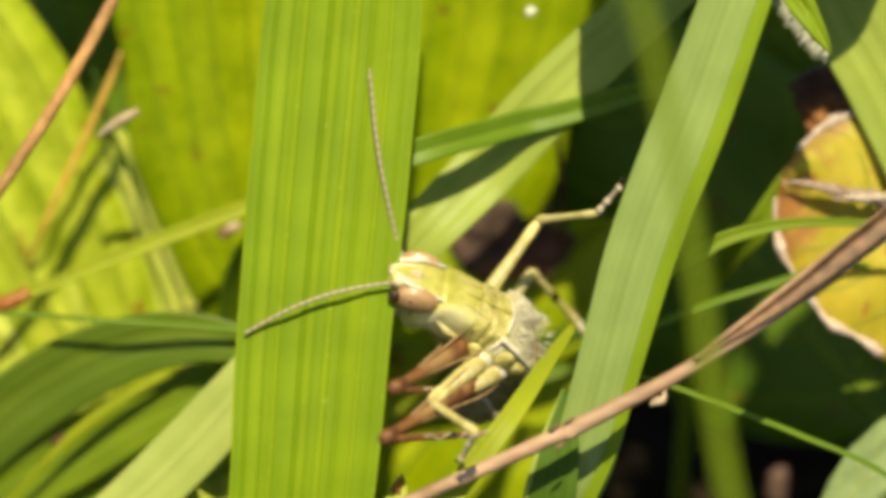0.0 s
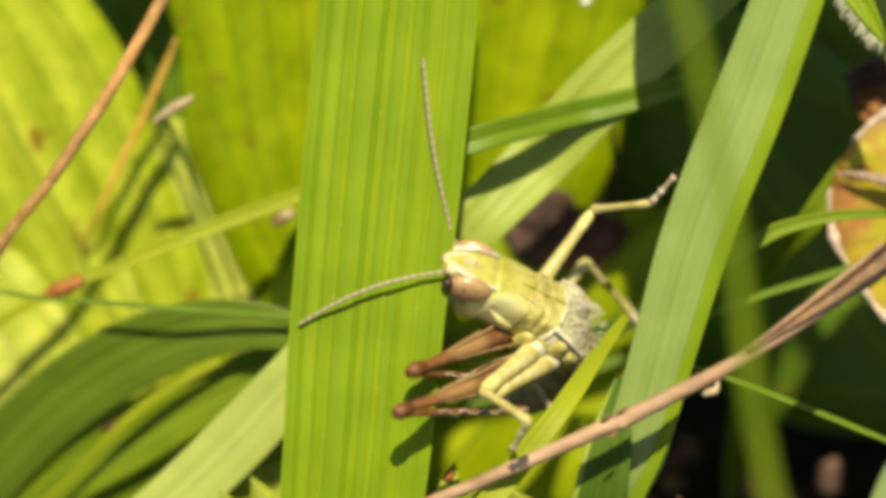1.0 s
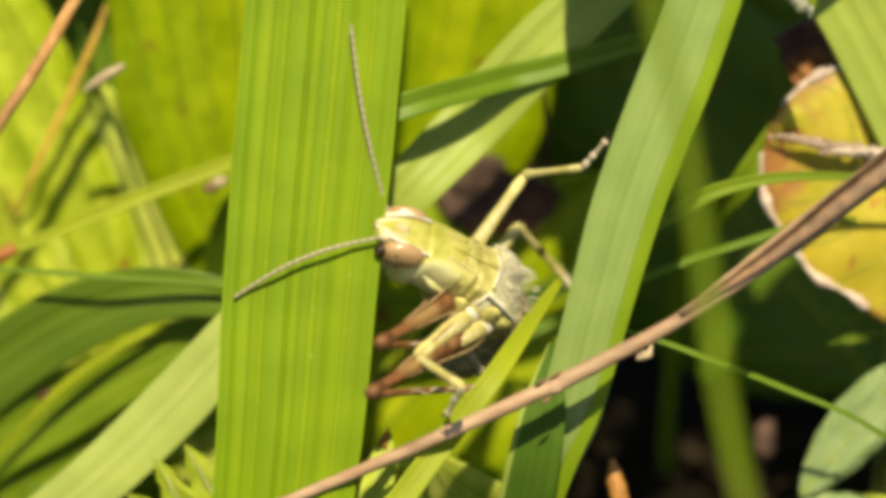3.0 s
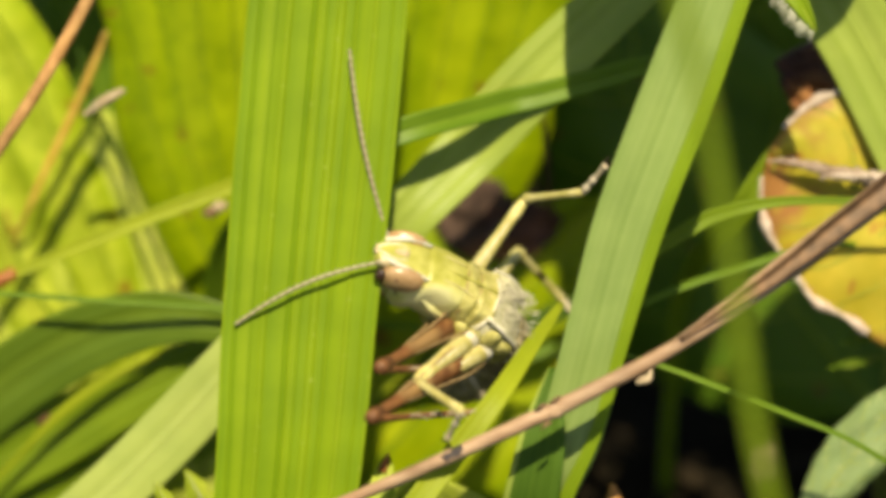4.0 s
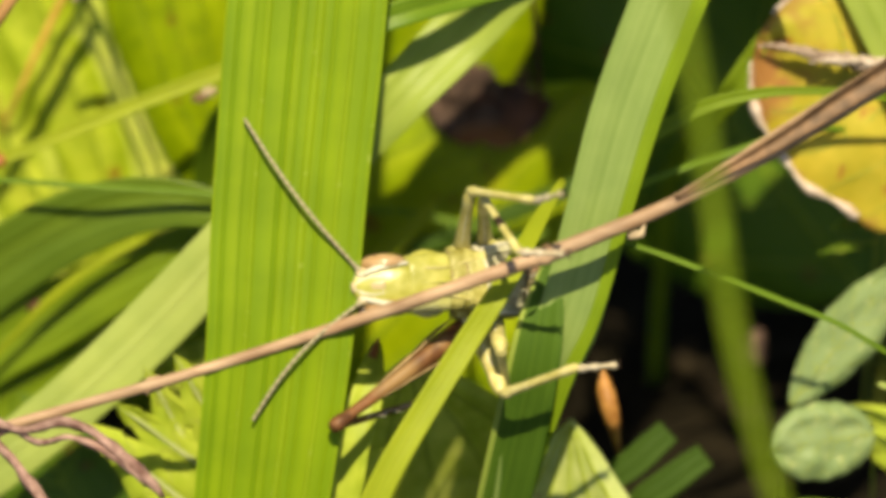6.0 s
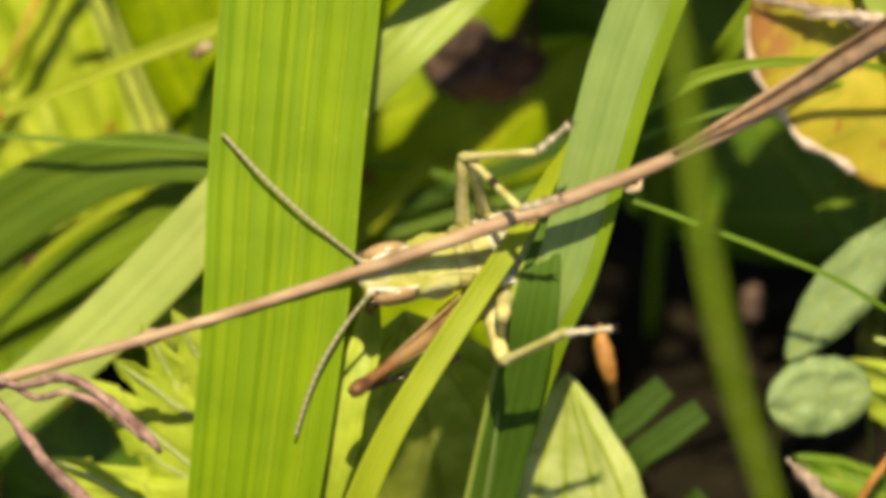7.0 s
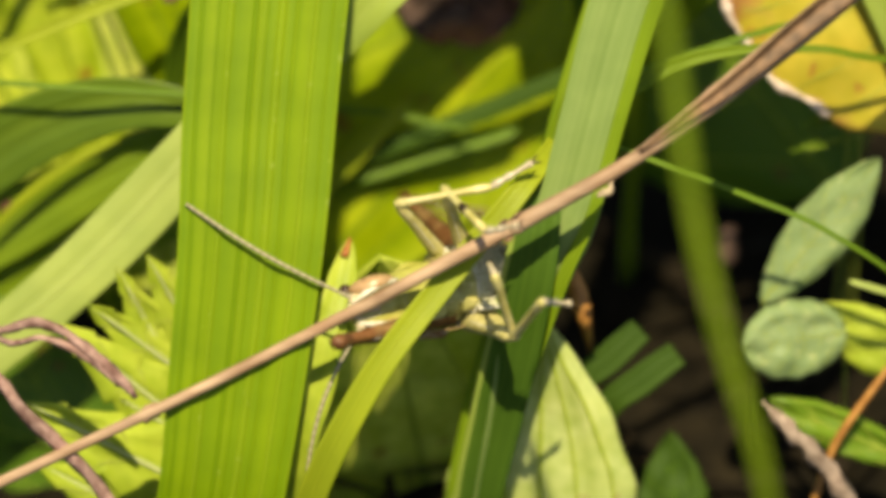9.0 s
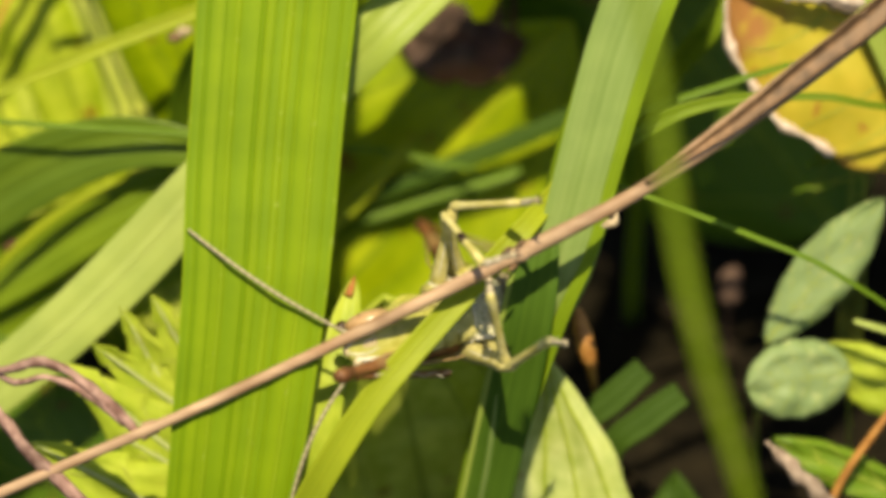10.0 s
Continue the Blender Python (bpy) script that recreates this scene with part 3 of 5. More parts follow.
# ---- broad leaves ----
broadleaf("ribbed_leaf", "broad yellow-green ribbed leaf in full sun", (330, 980, -17), (-520, -560, -12), 11.0, LEAF_SUN, LEAF_GROOVE, count=2, vein=0.08,
          shape=lance, roll=8, pleats=5, pleat=0.14, cup=-0.1, group="ribbed leaves")
broadleaf("ribbed_leaf", "wide yellow-green ribbed leaf with small brown spots", (585, 800, -17), (690, -900, -8), 21.0, LEAF_OLIVE, LEAF_GROOVE, count=6, vein=0.10,
          shape=lance, roll=-6, pleats=7, pleat=0.12, cup=-0.08, group="ribbed leaves", detail=(70, 56))
broadleaf("ribbed_leaf", "pale mottled yellow-green ribbed leaf behind the arching blades", (420, 980, -17.4), (195, 225, -14.7), 11.0, LEAF_LIGHT, LEAF_GROOVE, count=2, vein=0.08,
          shape=ovate, roll=0, pleats=5, pleat=0.1, group="ribbed leaves")
broadleaf("ribbed_leaf", "pale mottled yellow-green ribbed leaf leaning away", (60, 1060, -17.5), (-330, 330, -15), 11.0, LEAF_LIGHT, LEAF_GROOVE, count=2, vein=0.08,
          shape=ovate, roll=4, pleats=4, pleat=0.08, group="ribbed leaves")
broadleaf("ribbed_leaf", "yellow-green leaf under the grasshopper, streaked with shade", (600, 960, -16.6), (1100, 390, -16), 13.0, LEAF, LEAF_GROOVE, count=3, vein=0.10,
          shape=ovate, roll=-10, pleats=3, pleat=0.1, group="ribbed leaves")
broadleaf("shaded_leaf", "green leaf with deep shade in its colour, with holes and spots", (1570, 760, -21), (960, -20, -17), 15.0, LEAF_SHADED, LEAF_GREEN, veins="branch", count=5, vein=0.10,
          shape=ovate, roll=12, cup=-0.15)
broadleaf("pale_ribbed_leaf", "pale green ribbed leaf, half in the shade of the grass", (1040, 1560, -9), (1052, 984, -5), 8.0, LEAF_PALE, LEAF_BRIGHT, count=2, vein=0.14,
          shape=ovate, roll=6, pleats=3, pleat=0.03, cup=-0.08, group="low leaves")
broadleaf("dark_ribbed_leaf", "broad green ribbed leaf hanging low in its own shade", (860, 1360, -16.5), (764, 872, -3.4), 13.0, LEAF_LIGHT, LEAF_GREEN, count=2, vein=0.08,
          shape=ovate, roll=0, pleats=2, pleat=0.04, group="low leaves")
tipped = grass("red_tipped_blade", "pale green grass blade with a red withered tip", [(710, 846, -3.2), (703, 885, -2.9), (690, 945, -2.4), (664, 1025, -2.0), (640, 1115, -2.0), (606, 1230, -2.6)], [0.3, 0.95, 1.35, 1.6, 1.8, 1.8], LEAF_BRIGHT, fold=0.15, cols=10, ridges=2, ridge=0.04, wave=0.1)
part("tip", tube([at(712, 838, -3.1), at(708, 852, -3.0), at(700, 872, -2.8)], [0.04, 0.13, 0.2], 7, 10, 0.4, 3), RUST_RED, tipped, "red withered tip")
lobed = thing("lobed_leaf", at(520, 1330, -9), "bright green lobed leaf with pointed teeth and pale veins", "leaf")
for base, tip, w, d in (((500, 1130), (352, 868), 3.4, 0), ((430, 1140), (297, 888), 2.7, 0.25), ((470, 1120), (245, 953), 2.8, 0.5), ((500, 1240), (197, 988), 4.0, 0.75),
                        ((520, 1330), (137, 1128), 4.4, 1.2), ((500, 1420), (150, 1232), 3.8, 0.9), ((520, 1250), (300, 1120), 2.6, 0.1)):
    lf = Leaf((*base, -7.4 + d), (*tip, -4.6 + d), w * 1.35, shape=jagged, cup=-0.1, arch=0.03, ripple=0.3, seed=tip[1] * 0.1, roll=-8)
    lobe = part("lobe", lf.mesh(64, 18), LEAF_BRIGHT, lobed)
    part("vein", tube([lf.place(s / 6, 0, 0.07) for s in range(7)], [0.12, 0.13, 0.12, 0.11, 0.09, 0.07, 0.03], 6, 24), VEIN_WHITE, lobe, "whitish vein")
    for k in range(4):
        for sgn in (-1, 1):
            part("vein", tube([lf.place(min(0.98, 0.12 + 0.2 * k + 0.14 * e), sgn * 0.9 * e, 0.06) for e in (0, 0.35, 0.7, 1)], [0.06, 0.055, 0.045, 0.02], 5, 10), LEAF_VEIN, lobe)
part("petiole", tube([at(470, 1150, -7.3), at(505, 1240, -8), at(520, 1330, -9), Vector((at(520, 1330, -9).x, at(520, 1330, -9).y + 0.001, -0.0004))], [0.3, 0.3, 0.32, 0.35], 8, 20, 0.1), LEAF_VEIN, lobed)
autumn = broadleaf("autumn_leaf", "yellow and orange dying leaf with a curled brown edge", (1980, 560, -9), (1386, 306, -7.1), 11.0, LEAF_DEAD, LEAF_VEIN, veins="branch", count=6, vein=0.07, shape=rounded, roll=4, cup=-0.06, ripple=0.5, detail=(60, 40))
for base, tip, w, shp, mat in (((1440, 960, -8), (1650, 705, -6.5), 2.6, lance, CLOVER), ((1590, 1010, -8), (1405, 1040, -7), 3.3, rounded, CLOVER), ((1700, 1080, -9), (1550, 960, -8.4), 2.6, ovate, LEAF_BRIGHT)):
    broadleaf("clover_leaflet", "pale grey-green clover leaflet with yellow flecks" if mat is CLOVER else "yellow-green striped clover leaflet", base, tip, w, mat, LEAF_VEIN, veins="branch", count=5, vein=0.03, shape=shp, roll=8, cup=-0.12, group="clover leaflets")
broadleaf("green_leaf", "yellow-green leaf low in the shade", (1720, 1250, -8), (1450, 1130, -7), 1.8, GRASS_MID, LEAF_VEIN, veins="branch", count=4, vein=0.05, shape=lance, roll=0)
broadleaf("green_leaf", "green pointed leaf low down, darkened for shade", (1285, 1400, -10), (1278, 1186, -10), 3.0, GRASS_SHADED, LEAF_SHADED, veins="branch", count=4, vein=0.05, shape=ovate, roll=0)
for base, tip, w in (((1620, 662, -11), (1490, 692, -10), 0.36), ((1600, 612, -11), (1514, 648, -10), 0.6)):
    broadleaf("green_leaf", "small yellow-green leaf in a gap of shade", base, tip, w, GRASS_MID, LEAF_VEIN, veins="branch", count=3, vein=0.04, shape=lance, roll=12)

# an unseen broad leaf above the view, added to shade the gap
broadleaf("unseen_shading_leaf", "unseen broad green leaf added to shade the gap", (1568, -670, 0), (1076, -64, 6), 13.4, LEAF_GREEN, LEAF_VEIN, count=3, vein=0.12, shape=ovate, roll=0, pleats=3)

# hairy leaf margin at the top
lf = Leaf((1296, -190, 1.6), (1472, 97, 1.0), 1.3, shape=lance, roll=-8)
line = [lf.place(0.04, 0)] + rooted([(1280, -60, 1.6), (1262, 60, 1.6), (1220, 220, 1.4), (1140, 430, 0.8), (1080, 620, -0.4), (1030, 800, -3), (985, 920, -4.4), (925, 1130, -6.4), (890, 1290, -8)])
hairy = thing("hairy_leaf", line[-1], "slim bright green leaf with a fringe of white hairs", "leaf")
part("lamina", lf.mesh(40, 12), GRASS_EDGE, hairy)
part("midrib", tube([lf.place(s / 8, 0, 0.06) for s in range(9)], [0.07 - 0.006 * s for s in range(9)], 6, 30), LEAF_VEIN, hairy)
part("petiole", tube(line, [0.12] + [0.3] * (len(line) - 1), 8, 50), GRASS_EDGE, hairy)
rnd = random.Random(5)
low = -1 if lf.side.dot(RIGHT) > 0 else 1
bm = bmesh.new()
for k in range(130):
    s, q = rnd.uniform(0.45, 0.99), low * rnd.uniform(0.82, 1.0)
    p = lf.place(s, q)
    d = (lf.side * low * rnd.uniform(0.6, 1.0) + lf.t * rnd.uniform(-0.1, 0.6) + lf.n * rnd.uniform(-0.2, 0.4)).normalized() * rnd.uniform(0.28, 0.62) * MM
    one = tube([p, p + d * 0.5, p + d + Vector((0, 0, -0.0001))], [0.017, 0.015, 0.005], 4, 4)
    me = bpy.data.meshes.new("hair")
    one.to_mesh(me)
    one.free()
    bm.from_mesh(me)
    bpy.data.meshes.remove(me)
tagged(part("hair_fringe", bm, HAIR, hairy, "fringe of fine white hairs"), kind="stuff")

# a second unseen leaf, added to darken the slit between the broad leaves
broadleaf("unseen_shading_leaf", "unseen green leaf added to shade a slit between leaves", (420, -760, -20), (-10, -270, -14), 7.5, LEAF_GREEN, LEAF_VEIN, count=3, vein=0.12, shape=ovate, roll=0, pleats=3)

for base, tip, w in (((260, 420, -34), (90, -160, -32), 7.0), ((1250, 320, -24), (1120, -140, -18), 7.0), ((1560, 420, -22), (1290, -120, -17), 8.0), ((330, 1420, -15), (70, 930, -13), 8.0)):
    broadleaf("shaded_leaf", "green leaf deep among the stems, darkened for shade", base, tip, w, LEAF_SHADED, LEAF_GREEN, veins="branch", count=4, vein=0.08, shape=ovate, roll=10, cup=-0.1)

# ---- dry things ----
KNOT = at(1010, 796, 2.6)
dry_stem = thing("dry_grass_stem", KNOT, "tan dry grass stem with a split brown sheath", "dry stem")
left_line = [at(*p) for p in ((1046, 776, 2.7), (1010, 796, 2.6), (885, 857, 2.5), (785, 906, 2.1), (700, 946, 1.55), (620, 983, 1.15), (540, 1020, 1.0), (375, 1094, 1.0), (85, 1216, 0.8), (-160, 1318, 0.1))]
end = left_line[-1]
left_line += [end + Vector((-0.003, 0, -end.z * 0.5)), end + Vector((-0.005, 0.001, -end.z - 0.0003))]
stem_base = part("stem_base", tube(left_line, [0.28, 0.34, 0.3, 0.28, 0.26, 0.245, 0.24, 0.235, 0.235, 0.235, 0.235, 0.235], 10, 110, 0.09, 3), DRY, dry_stem)
top_line = [(985, 809, 2.55), (1010, 796, 2.6), (1085, 759, 2.8), (1185, 708, 3.0), (1285, 649, 3.2), (1385, 584, 3.35), (1485, 514, 3.4), (1600, 428, 3.3), (1740, 322, 3.1), (1900, 200, 2.7)]
stem_top = part("stem_top", tube([at(*p) for p in top_line], [0.3, 0.36, 0.33, 0.31, 0.3, 0.3, 0.3, 0.3, 0.26, 0.2], 10, 80, 0.09, 5), DRY, dry_stem)
part("sheath", ribbon([at(u, v, d) for u, v, d in ((1840, 225, 3.0), (1700, 318, 3.4), (1605, 394, 3.7), (1500, 476, 3.9), (1400, 556, 3.9), (1310, 620, 3.7), (1230, 676, 3.45))], [0.8, 1.05, 1.15, 0.95, 0.7, 0.4, 0.12], fold=0.35, roll=25, cols=10, wave=0.06), DRY_DARK, stem_top, "split dark brown sheath")
part("sheath_lip", tube([at(u, v, d) for u, v, d in ((1620, 372, 4.0), (1500, 463, 4.1), (1400, 540, 4.0), (1300, 618, 3.75), (1225, 674, 3.4))], [0.09, 0.1, 0.09, 0.08, 0.04], 6, 40, 0.3, 8), DRY, stem_top, "pale lip of the sheath")
for u, v, r, d, owner in ((1008, 797, 0.37, 2.62, stem_top), (345, 1107, 0.32, 0.84, stem_base)):
    p, q = at(u - 16, v + 9, d), at(u + 16, v - 9, d)
    part("joint", tube([p, (p + q) / 2, q], [0.28, r, 0.28], 10, 8, 0.3, u), DRY, owner)
for u, v in ((1016, 776), (1000, 820), (990, 788)):
    part("loose_fibre", tube([at(u, v, 2.8), at(u - 9, v + 4, 3.0), at(u - 20, v + 14, 2.9)], [0.05, 0.08, 0.02], 5, 6, 0.5, u), DRY_DARK, stem_top, "dark frayed fibre at the joint")
part("seed_scrap", tube([at(1178, 727, 3.0), at(1172, 745, 3.2), at(1152, 753, 3.2)], [0.06, 0.15, 0.06], 6, 8, 0.6, 9), STRAW, stem_top, "pale scrap of husk")
part("seed_scrap", tube([at(1150, 752, 3.2), at(1160, 744, 3.25), at(1172, 742, 3.2)], [0.03, 0.08, 0.05], 6, 8, 0.6, 4), STRAW, stem_top, "pale scrap of husk")

stalk("rusty_stalk", "light rust-brown dry grass stalk", "dry stalk", [(204, -10, -4.5), (190, 20, -4.5), (100, 180, -4.8), (0, 335, -5.5), (-120, 520, -8)], [0.22, 0.28, 0.28, 0.26, 0.25], RUST_PALE)
stalk("rusty_stalk", "thin yellowish-rust dry grass stalk", "dry stalk", [(214, 90, -11.5), (196, 140, -11.6), (150, 245, -12.2), (105, 340, -12.8), (62, 440, -14), (20, 560, -19)], [0.08, 0.16, 0.18, 0.15, 0.12, 0.1], RUST_YELLOW)
stalk("straw_scrap", "white scrap of straw", "straw", [(245, 195, -7.5), (212, 214, -7.6), (175, 240, -8)], [0.12, 0.24, 0.1], STRAW, root=False)
stalk("thin_rust_stalk", "thin rust stalk in the shade", "dry stalk", [(985, 215, -11), (994, 330, -12), (1000, 430, -14.5), (1003, 500, -18)], [0.1, 0.12, 0.12, 0.12], SCRAP_RED)
stalk("orange_bud", "orange dry bud on a stub", "bud", [(1108, 895, -5), (1112, 925, -5), (1121, 965, -5), (1129, 1000, -5.6), (1136, 1040, -9), (1142, 1075, -14)], [0.1, 0.34, 0.4, 0.24, 0.1, 0.08], RUST)
stalk("withered_stalk", "purplish withered curled stalk", "withered stalk", [(330, 1120, 0.5), (290, 1075, 1), (250, 1040, 1.6), (200, 1000, 2), (150, 985, 2), (85, 1000, 1.6), (20, 985, 1), (-80, 1010, -1)], [0.1, 0.26, 0.22, 0.2, 0.22, 0.2, 0.2, 0.2], DRY_PURPLE, lump=0.9)
stalk("withered_stalk", "thin withered strand curled over a stalk", "withered stalk", [(300, 1100, 0.8), (262, 1062, 1.4), (215, 1030, 1.8), (160, 1012, 2), (110, 1022, 1.6), (60, 1000, 1.2), (10, 1020, 0.6), (-80, 1040, -1)], [0.06, 0.14, 0.16, 0.12, 0.14, 0.12, 0.14, 0.14], DRY_PURPLE, lump=0.8)
stalk("withered_stalk", "purplish withered stalk leaning", "withered stalk", [(-40, 950, 1), (60, 1050, 1), (130, 1140, 1), (230, 1240, 0.5), (330, 1370, -1)], [0.16, 0.22, 0.28, 0.28, 0.28], DRY_PURPLE, lump=0.8)
stalk("dry_twig", "tan dry twig low in the shade", "twig", [(1440, 1135, -5), (1490, 1185, -5), (1540, 1240, -5.2), (1600, 1330, -6)], [0.12, 0.32, 0.38, 0.34], TWIG, lump=1.0)
stalk("rusty_stalk", "thin rusty stalk low down", "dry stalk", [(1700, 1030, -6), (1640, 1110, -6), (1570, 1210, -6.4), (1530, 1320, -7)], [0.12, 0.16, 0.18, 0.18], RUST)
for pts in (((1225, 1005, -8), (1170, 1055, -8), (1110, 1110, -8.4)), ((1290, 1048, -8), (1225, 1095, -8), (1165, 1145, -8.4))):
    grass("cut_grass_blade", "short cut green grass blade, darkened for shade", pts, [1.1, 1.25, 1.1], GRASS_SHADED, ridges=2, ridge=0.05, fold=0.1, cols=10, group="cut blades")
scrap = thing("dead_leaf_scrap", at(900, 450, -15), "dark red-brown dead leaf scrap stuck on a leaf", "dead leaf")
part("fold", Leaf((935, 438, -15), (785, 405, -14.6), 3.6, shape=ovate, roll=4, cup=0.04, ripple=0.4, seed=6).mesh(30, 16), SCRAP, scrap)
part("fold", Leaf((870, 455, -15.2), (1022, 425, -14.6), 2.9, shape=ovate, roll=-4, cup=0.04, ripple=0.4, seed=3).mesh(30, 16), SCRAP_RED, scrap)
maroon = thing("dead_leaf_scrap", at(1470, 160, -9.4), "dark maroon withered leaf scrap above a dying leaf", "dead leaf")
part("fold", Leaf((1560, 190, -9.6), (1396, 150, -9.2), 3.4, shape=ovate, roll=-10, cup=0.1, ripple=0.6, seed=8).mesh(30, 16), SCRAP_RED, maroon)
part("fold", Leaf((1530, 250, -9.4), (1404, 178, -9.0), 1.8, shape=ovate, roll=16, cup=0.2, ripple=0.5, seed=2).mesh(30, 14), SCRAP, maroon)
stalk("brown_scrap", "dull brown withered scrap in deep shade", "dead leaf", [(1388, 825, -17), (1378, 848, -17), (1374, 880, -17.2), (1372, 905, -17.5)], [0.15, 0.5, 0.45, 0.06], SCRAP, lump=0.7)
stalk("curled_leaf_edge", "pinkish curled dry leaf edge", "dead leaf", [(1384, 322, -6.6), (1430, 326, -6.4), (1500, 342, -6.3), (1570, 356, -6.5), (1700, 380, -7.6)], [0.06, 0.16, 0.24, 0.36, 0.36], TWIG, root=False, lump=0.9)
stalk("curled_leaf_edge", "pale fuzzy curled dry leaf edge", "dead leaf", [(1476, 352, -6.2), (1520, 350, -6.0), (1570, 352, -6.1), (1660, 366, -7)], [0.06, 0.14, 0.22, 0.22], PINK, root=False, lump=1.0)
for u, v, d in ((398, 412, -10.2), (412, 402, -10.1)):
    stalk("leaf_gall", "small brown and white gall on a leaf", "gall", [(u - 14, v + 2, d), (u, v, d + 0.3), (u + 14, v - 3, d)], [0.08, 0.24, 0.1], DRY_DARK if u < 405 else STRAW, root=False, lump=0.4)

edge_leaf = Leaf((1980, 560, -9), (1386, 306, -7.1), 11.0, shape=rounded, roll=4, cup=-0.06, ripple=0.5)
for s in (-1, 1):
    rim = part("leaf_rim", tube([edge_leaf.place(0.55 + 0.44 * k / 14, s * 0.985, 0.05) for k in range(15)], [0.16 + 0.07 * math.sin(k * 1.7) for k in range(15)], 6, 60, 0.5, 4), PINK, autumn, "curled pinkish dry rim")
stalk("leaf_gall", "small rust-red gall on a grass blade", "gall", [(92, 786, -11.1), (105, 779, -10.9), (118, 774, -11.1)], [0.08, 0.22, 0.08], SCRAP_RED, root=False, lump=0.6)
stalk("white_spot", "small white speck on a leaf", "speck", [(930, 26, -7.4), (939, 21, -7.2), (949, 17, -7.4)], [0.06, 0.23, 0.06], HAIR, root=False, lump=0.3)

# ---- litter on the soil ----
bm = bmesh.new()
for k in range(260):
    x, y, a = rnd.uniform(-0.03, 0.035), rnd.uniform(-0.02, 0.045), rnd.uniform(0, 6.28)
    h = rnd.uniform(0.002, 0.006)
    d = Vector((math.cos(a), math.sin(a), rnd.uniform(-0.15, 0.25))) * h
    p = Vector((x, y, rnd.uniform(0.0001, 0.0014)))
    one = ribbon([p - d, p + Vector((0, 0, 0.0003)), p + d], [0.1, rnd.uniform(0.3, 1.0), 0.1], cols=2, rows=5, roll=rnd.uniform(0, 90), thick=0.08)
    me = bpy.data.meshes.new("bit")
    one.to_mesh(me)
    one.free()
    bm.from_mesh(me)
    bpy.data.meshes.remove(me)
tagged(part("plant_litter", bm, LITTER_SHADED), "brown scraps of dead grass on the soil, darkened for shade", "litter", kind="stuff")


# ---- the grasshopper; its own space: x to the head, y to its left, z to its back, in mm ----
ORIGIN = Vector((0, 0, 0))


def loft(sections, sides=22, rows=30, power=2.3, ring=None, lump=0.0):
    """A body skinned over sections (x, middle z, half width, height above, depth below)."""
    c = spline(sections, rows)
    bm = bmesh.new()
    uv = bm.loops.layers.uv.new("UVMap")
    rings = []
    for i, (x, zc, hw, ht, hb) in enumerate(c):
        grow = 1 + (ring[1] * abs(math.sin(math.pi * x / ring[0])) if ring else 0.0)
        rr = []
        for j in range(sides):
            g = 2 * math.pi * j / sides
            cy, cz = math.cos(g), math.sin(g)
            y = math.copysign(abs(cy) ** (2 / power), cy) * max(hw, 0.01) * grow
            z = math.copysign(abs(cz) ** (2 / power), cz) * max(ht if cz > 0 else hb, 0.01) * grow
            k = 1 + lump * noise.noise(Vector((x * 1.6, y * 2.0, z * 2.0)))
            rr.append(bm.verts.new((x * MM, y * k * MM, (zc + z * k) * MM)))
        rings.append(rr)
    for i in range(rows):
        for j in range(sides):
            k = (j + 1) % sides
            bm.faces.new((rings[i][j], rings[i + 1][j], rings[i + 1][k], rings[i][k]))
    bm.faces.new(rings[0])
    bm.faces.new(rings[-1][::-1])
    return bm


def limb(profile, sides=10, squash=1.0):
    """A leg's piece along x: profile of (share of its length in mm, radius in mm)."""
    return tube([Vector((x * MM, 0, 0)) for x, _ in profile], [r for _, r in profile], sides, 26)


def egg(centre, radii, tilt=0.0):
    bm = bmesh.new()
    bmesh.ops.create_uvsphere(bm, u_segments=20, v_segments=14, radius=1.0)
    m = Matrix.Translation(Vector(centre) * MM) @ Matrix.Rotation(radians(tilt), 4, "Y") @ Matrix.Diagonal((*[r * MM for r in radii], 1))
    bmesh.ops.transform(bm, matrix=m, verts=bm.verts)
    return bm


